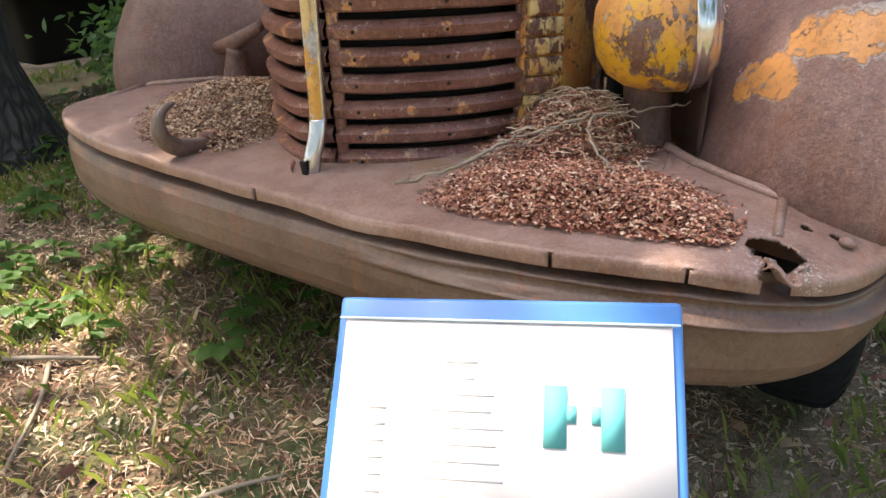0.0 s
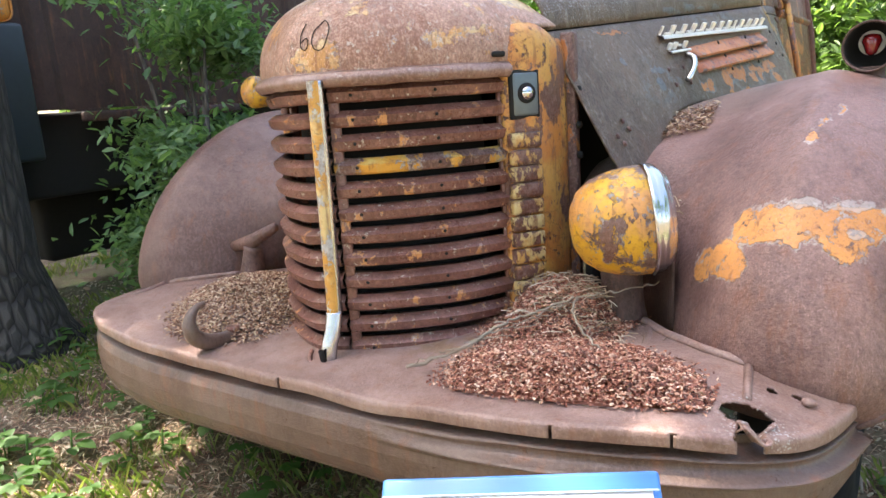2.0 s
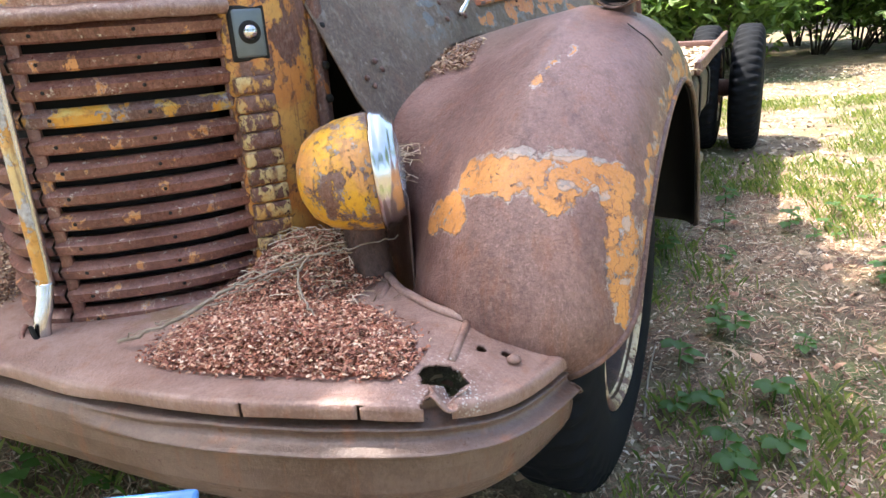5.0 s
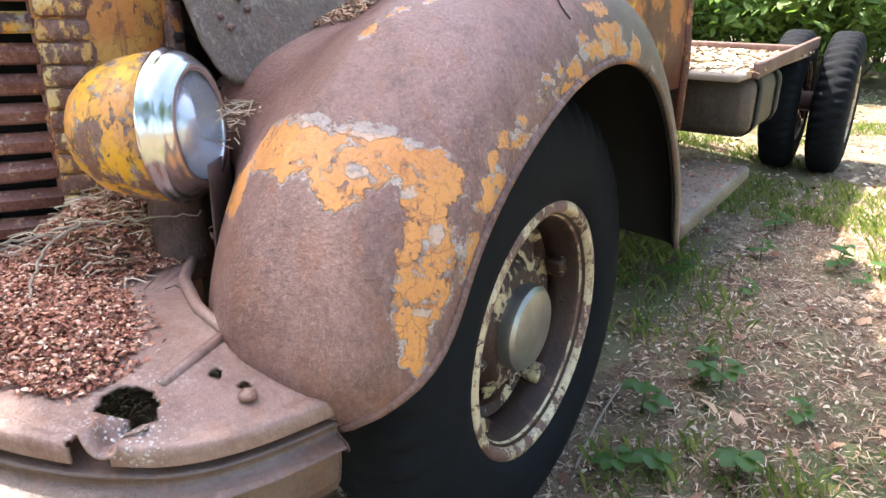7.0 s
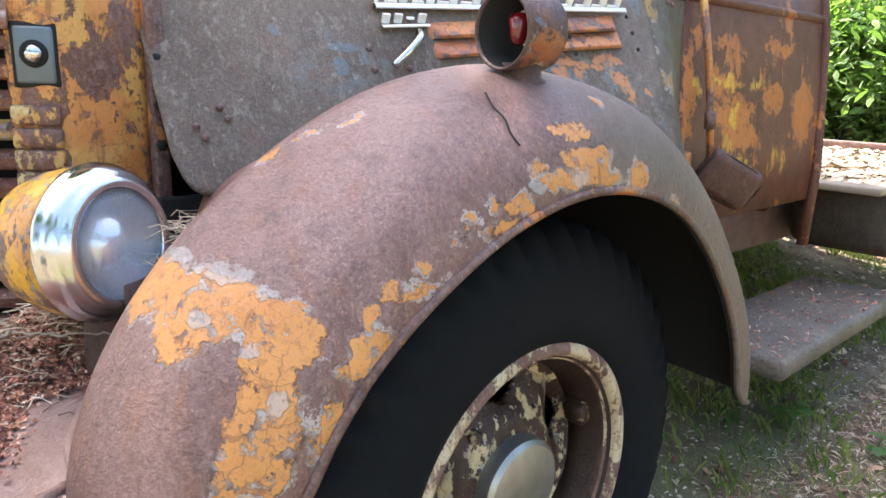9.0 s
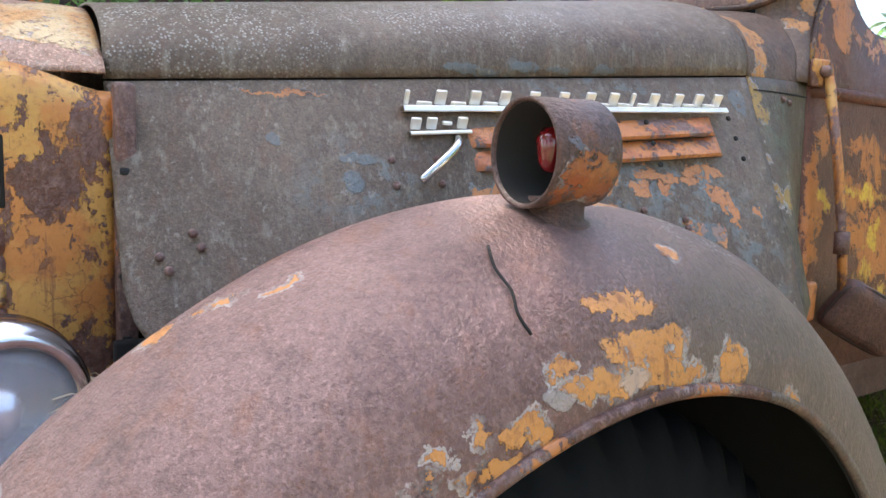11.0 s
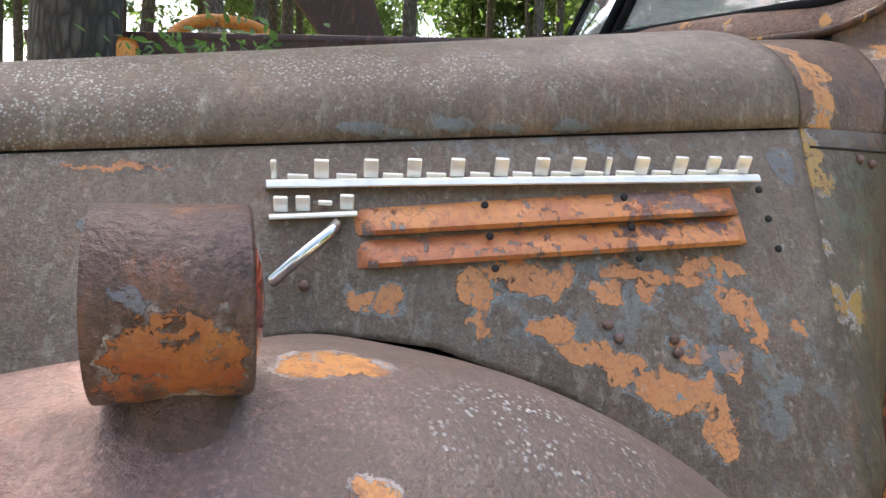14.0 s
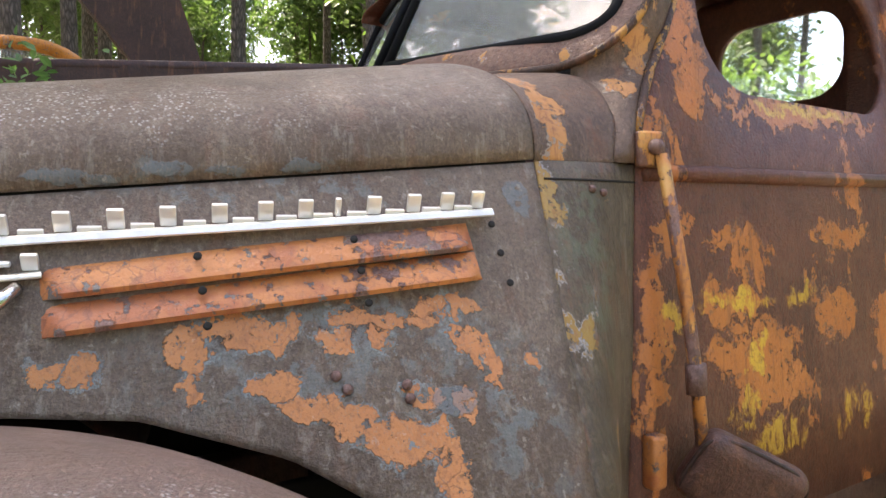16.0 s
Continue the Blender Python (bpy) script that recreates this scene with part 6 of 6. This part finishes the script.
crown = leaf_mesh("crown", 9500, lambda r: crown_place(r) + Vector((TX - 0.54, TY + 0.50, 6.6)), 0.10, 78, leaf_dark)
# leaves of the added limb, out of view, for shade only
shade_limb_leaves = new("crown", leaf_mesh("crown", 1900, lambda r: limb_place(r) + Vector((TX - 2.15, TY - 0.45, 6.3)), 0.10, 80, leaf_dark))
shade_limb_leaves.parent, shade_limb_leaves.matrix_parent_inverse = big, big.matrix_world.inverted()
ob = new("crown", crown)
ob.parent, ob.matrix_parent_inverse = big, big.matrix_world.inverted()

# hedge of sunlit undergrowth behind
def bush_proto(name, r, h, leaves, size, leaf, seed, label, stems=9, thin=False):
    t = thing(name, (0, 0, 0), label, "shrub", group="undergrowth")
    place, cs = clumped(r, r, h * 0.5, h * 0.55, 24, seed)
    for c, s in cs[:stems]:
        part("stem", tube([(c.x * 0.1, c.y * 0.1, 0), (c.x * 0.5, c.y * 0.5, c.z * 0.6), tuple(c)], [0.018, 0.012, 0.005], 5), bark_far, t)
    def tapered(r):
        """Leaves grow sparser towards the tip."""
        while True:
            p = place(r)
            if not thin or r.random() > (p.z - 0.58 * h) / (0.34 * h):
                return p

    child("leaves", leaf_mesh("leaves", leaves, tapered, size, seed, leaf), t)
    return t


hedge = bush_proto("shrub", 1.3, 2.4, 6000, 0.075, leaf_bright, 21, "dense sunlit green undergrowth")
hedge.location = (4, 13, GROUND)
for k in range(46):
    az, d = radians(rnd.uniform(-42, 35)), rnd.uniform(10.5, 18)
    copy_thing(hedge, pose(1 - math.sin(az) * d, math.cos(az) * d, GROUND, 0, 0, rnd.uniform(0, 360)) @ Matrix.Scale(rnd.uniform(0.8, 1.6), 4))
for k in range(3):
    az, d = radians(rnd.uniform(48, 64)), rnd.uniform(19, 24)
    copy_thing(hedge, pose(1 - math.sin(az) * d, math.cos(az) * d, GROUND, 0, 0, rnd.uniform(0, 360)) @ Matrix.Scale(rnd.uniform(0.7, 1.2), 4))
sapling = bush_proto("sapling", 0.50, 2.0, 10000, 0.027, leaf_sapling, 31, "green sapling between the trucks", 14, thin=True)
sapling.location = (-1.6, 0.95, 0.18)
sapling["category"] = "sapling"

# ---------------------------------------------------------------- neighbouring dump truck
dump = thing("dump_truck", (-2.5, 1.5, 0.2), "rust-brown dump truck parked behind the sapling", "truck")
# red rust with the canopy's shade on the box side put into its colour
rust_dark = rusted("dark_red_rust", base=(0.040, 0.016, 0.012), light=(0.068, 0.028, 0.021), dark=(0.02, 0.009, 0.007), rough=0.6)
DX = -2.4


def box_side(u, v):
    y = 0.3 + 2.5 * u
    top = 1.98 + 0.10 * (y - 0.0)
    return (DX + 0.02 * (int(u * 30) % 5 == 0), y, 1.28 + (top - 1.28) * v)


part("box_side", sheet(box_side, 60, 4), rust_dark, dump, "rust-brown ribbed box side", smooth=False, thick=0.03)
part("top_rail", tube([(DX, 0.1, 1.985), (DX, 2.8, 2.27)], 0.035, 6), rust_dark, dump)
# chassis mass in plain black, enlarged to stand for the darkness below the box
part("under_frame", block(pose(DX - 0.55, 1.7, 1.06), 0.9, 3.0, 0.42, bevel=0.02), black_void, dump)
part("axle_box", block(pose(DX - 0.75, 1.25, 0.70), 0.5, 0.8, 0.5, bevel=0.05), black_void, dump)
part("box_end", block(pose(DX - 0.8, 2.78, 1.75), 1.6, 0.05, 0.95, bevel=0.01), rust_dark, dump)
part("ledge", block(pose(DX + 0.06, 1.35, 1.24), 0.16, 0.9, 0.05, bevel=0.01), rust_dark, dump)
part("wheel", lathe([(0.25, -0.1), (0.42, -0.12), (0.46, -0.05), (0.46, 0.05), (0.42, 0.12), (0.25, 0.1)], pose(DX - 0.5, 1.75, 0.66, 0, 90, 0), 40), rubber, dump, "dark tyre under the box")
part("door_panel", block(pose(DX + 0.1, 0.47, 1.36), 0.05, 0.32, 0.62, bevel=0.02), simple("blue_grey_paint", (0.018, 0.026, 0.034), 0.5), dump, "blue-grey panel")
part("cab_corner", block(pose(DX + 0.1, 0.43, 1.84), 0.06, 0.34, 0.34, bevel=0.05, seg=4), rusted("other_cab", paint=ORANGE, flake=0.9), dump, "orange cab corner")
arm = thing("hoist_arm", (-4.6, 2.2, GROUND), "dark rusted slanting hoist plate behind the box", "machine part")
bm = bmesh.new()
arm_quad = [(2.05, 2.45), (2.52, 2.45), (2.20, 3.4), (1.30, 3.9), (0.9, 3.9), (1.5, 3.1)]
bm.faces.new([bm.verts.new((-4.6, y, z)) for y, z in arm_quad])
part("plate", bm, rust_dark, arm, smooth=False, thick=0.08)
part("leg", block(pose(-4.65, 2.25, 1.2), 0.1, 0.3, 2.5, bevel=0.01), rust_dark, arm)
oc = thing("old_cab", (-5.6, 1.2, GROUND), "orange rounded cab with a window, parked behind the box", "truck")
arch = [(0.62, 2.2), (0.64, 2.5), (0.75, 2.72), (0.95, 2.84), (1.2, 2.87), (1.45, 2.84), (1.65, 2.72), (1.76, 2.5), (1.78, 2.2)]
part("roof_edge", tube([(-5.5, y, z) for y, z in smooth_path(arch, 30)], 0.06, 10), rusted("old_cab_paint", paint=ORANGE, flake=0.85), oc, "orange window surround")
bm = bmesh.new()
bm.faces.new([bm.verts.new((-5.55, y, z)) for y, z in arch])
part("window", bm, glass_pane, oc, smooth=False, thick=0.004)
part("shell", block(pose(-6.2, 1.2, 1.3), 1.1, 1.25, 1.9, bevel=0.2, seg=5), rusted("old_cab_shell", paint=ORANGE, flake=0.6), oc)

# ---------------------------------------------------------------- ground cover
def place_ground(x0, x1, y0, y1):
    def fn(r):
        x, y = r.uniform(x0, x1), r.uniform(y0, y1)
        return Vector((x, y, ground_height(x, y) + 0.006)), 0
    return fn


stuff("fallen_leaves", flakes(42000, place_ground(-3.2, 3.6, -1.2, 4.5), lambda r: (r.uniform(0.004, 0.013), r.uniform(0.0012, 0.005)), 8), straw, "dry needles and chips scattered on the ground", "leaf litter")
stuff("fallen_leaves", flakes(1500, place_ground(-3.2, 3.6, -1.2, 6), lambda r: (r.uniform(0.015, 0.032), r.uniform(0.007, 0.014)), 18), litter, "curled brown leaves on the ground", "leaf litter")
stuff("fallen_leaves", flakes(15000, place_ground(-5, 7, 4.5, 12), lambda r: (r.uniform(0.01, 0.03), r.uniform(0.004, 0.01)), 28), straw, "pale chips on the open ground behind", "leaf litter")

stuff("needles", flakes(26000, place_ground(-2.0, 0.9, -1.0, 0.6), lambda r: (r.uniform(0.008, 0.024), r.uniform(0.0007, 0.0016)), 38), litter, "brown pine needles matted on the ground", "leaf litter")
stuff("needles", flakes(32000, place_ground(0.95, 3.0, 0.5, 4.2), lambda r: (r.uniform(0.008, 0.024), r.uniform(0.0007, 0.0016)), 39), litter, "brown pine needles matted on the ground", "leaf litter")


def stick(points, radius):
    pts = [(x, y, ground_height(x, y) + z) for x, y, z in smooth_path(points, 16)]
    s = thing("stick", pts[0], "bleached dead stick lying on the ground", "stick", group="sticks on the ground")
    part("stem", tube(pts, [radius * (1 - 0.03 * k) for k in range(17)], 6), twig_mat, s)


stick([(-0.75, -0.46, 0.012), (-0.62, -0.37, 0.02), (-0.52, -0.27, 0.012)], 0.008)
stick([(-0.59, -0.36, 0.01), (-0.47, -0.45, 0.014), (-0.33, -0.6, 0.008)], 0.007)
stick([(0.0, -0.42, 0.008), (0.05, -0.34, 0.016), (0.10, -0.25, 0.008)], 0.007)
stick([(-0.78, -0.08, 0.01), (-0.70, -0.04, 0.01), (-0.62, -0.02, 0.01)], 0.008)
stick([(1.03, 1.10, 0.01), (1.01, 1.3, 0.03), (1.0, 1.52, 0.02)], 0.005)
stick([(1.10, 0.83, 0.006), (1.15, 0.83, 0.008), (1.21, 0.815, 0.006)], 0.004)
stick([(-0.2, -0.35, 0.01), (-0.3, -0.25, 0.012), (-0.33, -0.16, 0.01)], 0.005)


def weed_proto():
    w = thing("weed", (0, 0, 0), "low green broad-leaved weed", "weed", group="weeds")
    rnd = random.Random(41)
    bm = bmesh.new()
    for k in range(7):
        a, t = k * 0.9, rnd.uniform(0.3, 0.75)
        ln = rnd.uniform(0.035, 0.055)
        base = Vector((0, 0, 0.03 + 0.006 * k))
        way = Vector((math.cos(a) * math.cos(t), math.sin(a) * math.cos(t), math.sin(t) * 0.7))
        side = way.cross(Vector((0, 0, 1))).normalized()
        rows = []
        for i in range(6):
            s = i / 5
            wd = 0.38 * ln * math.sin(math.pi * min(1, s * 0.92 + 0.05)) + 0.0005
            p = base + way * ln * (0.25 + s) + Vector((0, 0, -0.5 * ln * s * s))
            rows.append([bm.verts.new(p - side * wd), bm.verts.new(p - Vector((0, 0, wd * 0.25))), bm.verts.new(p + side * wd)])
        for r0, r1 in zip(rows, rows[1:]):
            for q in (0, 1):
                bm.faces.new((r0[q], r0[q + 1], r1[q + 1], r1[q]))
        leafp = part("leaf", bm, leaf_ground, w)
        bm = bmesh.new()
    part("stalk", tube([(0, 0, -0.01), (0.004, 0, 0.04), (0, 0.004, 0.075)], 0.0025, 5), leaf_ground, w)
    return w


weed = weed_proto()
weed.location = (-0.565, 0.18, ground_height(-0.565, 0.18))
wr = random.Random(9)
weed_spots = [(-0.36, 0.05), (-0.39, 0.21), (-0.31, 0.26), (-0.27, -0.09), (-0.18, 0.13), (0.77, 2.22), (0.92, 2.36), (1.48, 1.61), (1.18, 1.80), (1.42, 0.99), (1.30, 0.85), (1.09, 1.43)]
weed_spots += [(wr.uniform(-2.2, -0.6), wr.uniform(-0.4, 0.9)) for _ in range(75)] + [(wr.uniform(1.1, 2.6), wr.uniform(0.6, 3.6)) for _ in range(40)]
for x, y in weed_spots:
    copy_thing(weed, pose(x, y, ground_height(x, y), 0, 0, wr.uniform(0, 360)) @ Matrix.Scale(wr.uniform(0.7, 1.5), 4))


def grass(count, x0, x1, y0, y1, seed):
    rnd = random.Random(seed)
    verts, faces = [], []
    while len(faces) < count:
        cx, cy = rnd.uniform(x0, x1), rnd.uniform(y0, y1)
        if noise.noise((cx * 1.1, cy * 1.1, 9)) < -0.05:
            continue
        for _ in range(14):
            x, y = cx + rnd.gauss(0, 0.05), cy + rnd.gauss(0, 0.05)
            h, a = rnd.uniform(0.02, 0.075), rnd.uniform(0, 6.3)
            lx, ly, w = math.cos(a) * h * 0.6, math.sin(a) * h * 0.6, 0.0022
            z = ground_height(x, y)
            b = len(verts)
            verts += [(x - w * ly / h, y + w * lx / h, z), (x + w * ly / h, y - w * lx / h, z), (x + lx * 0.4 + w, y + ly * 0.4, z + h * 0.7), (x + lx, y + ly, z + h)]
            faces.append((b, b + 1, b + 2, b + 3))
    me = bpy.data.meshes.new("grass")
    me.from_pydata(verts, [], faces)
    return me


stuff("grass", grass(60000, -4, 4.5, -1.0, 8, 2), grass_mat, "thin tufts of grass", "grass")
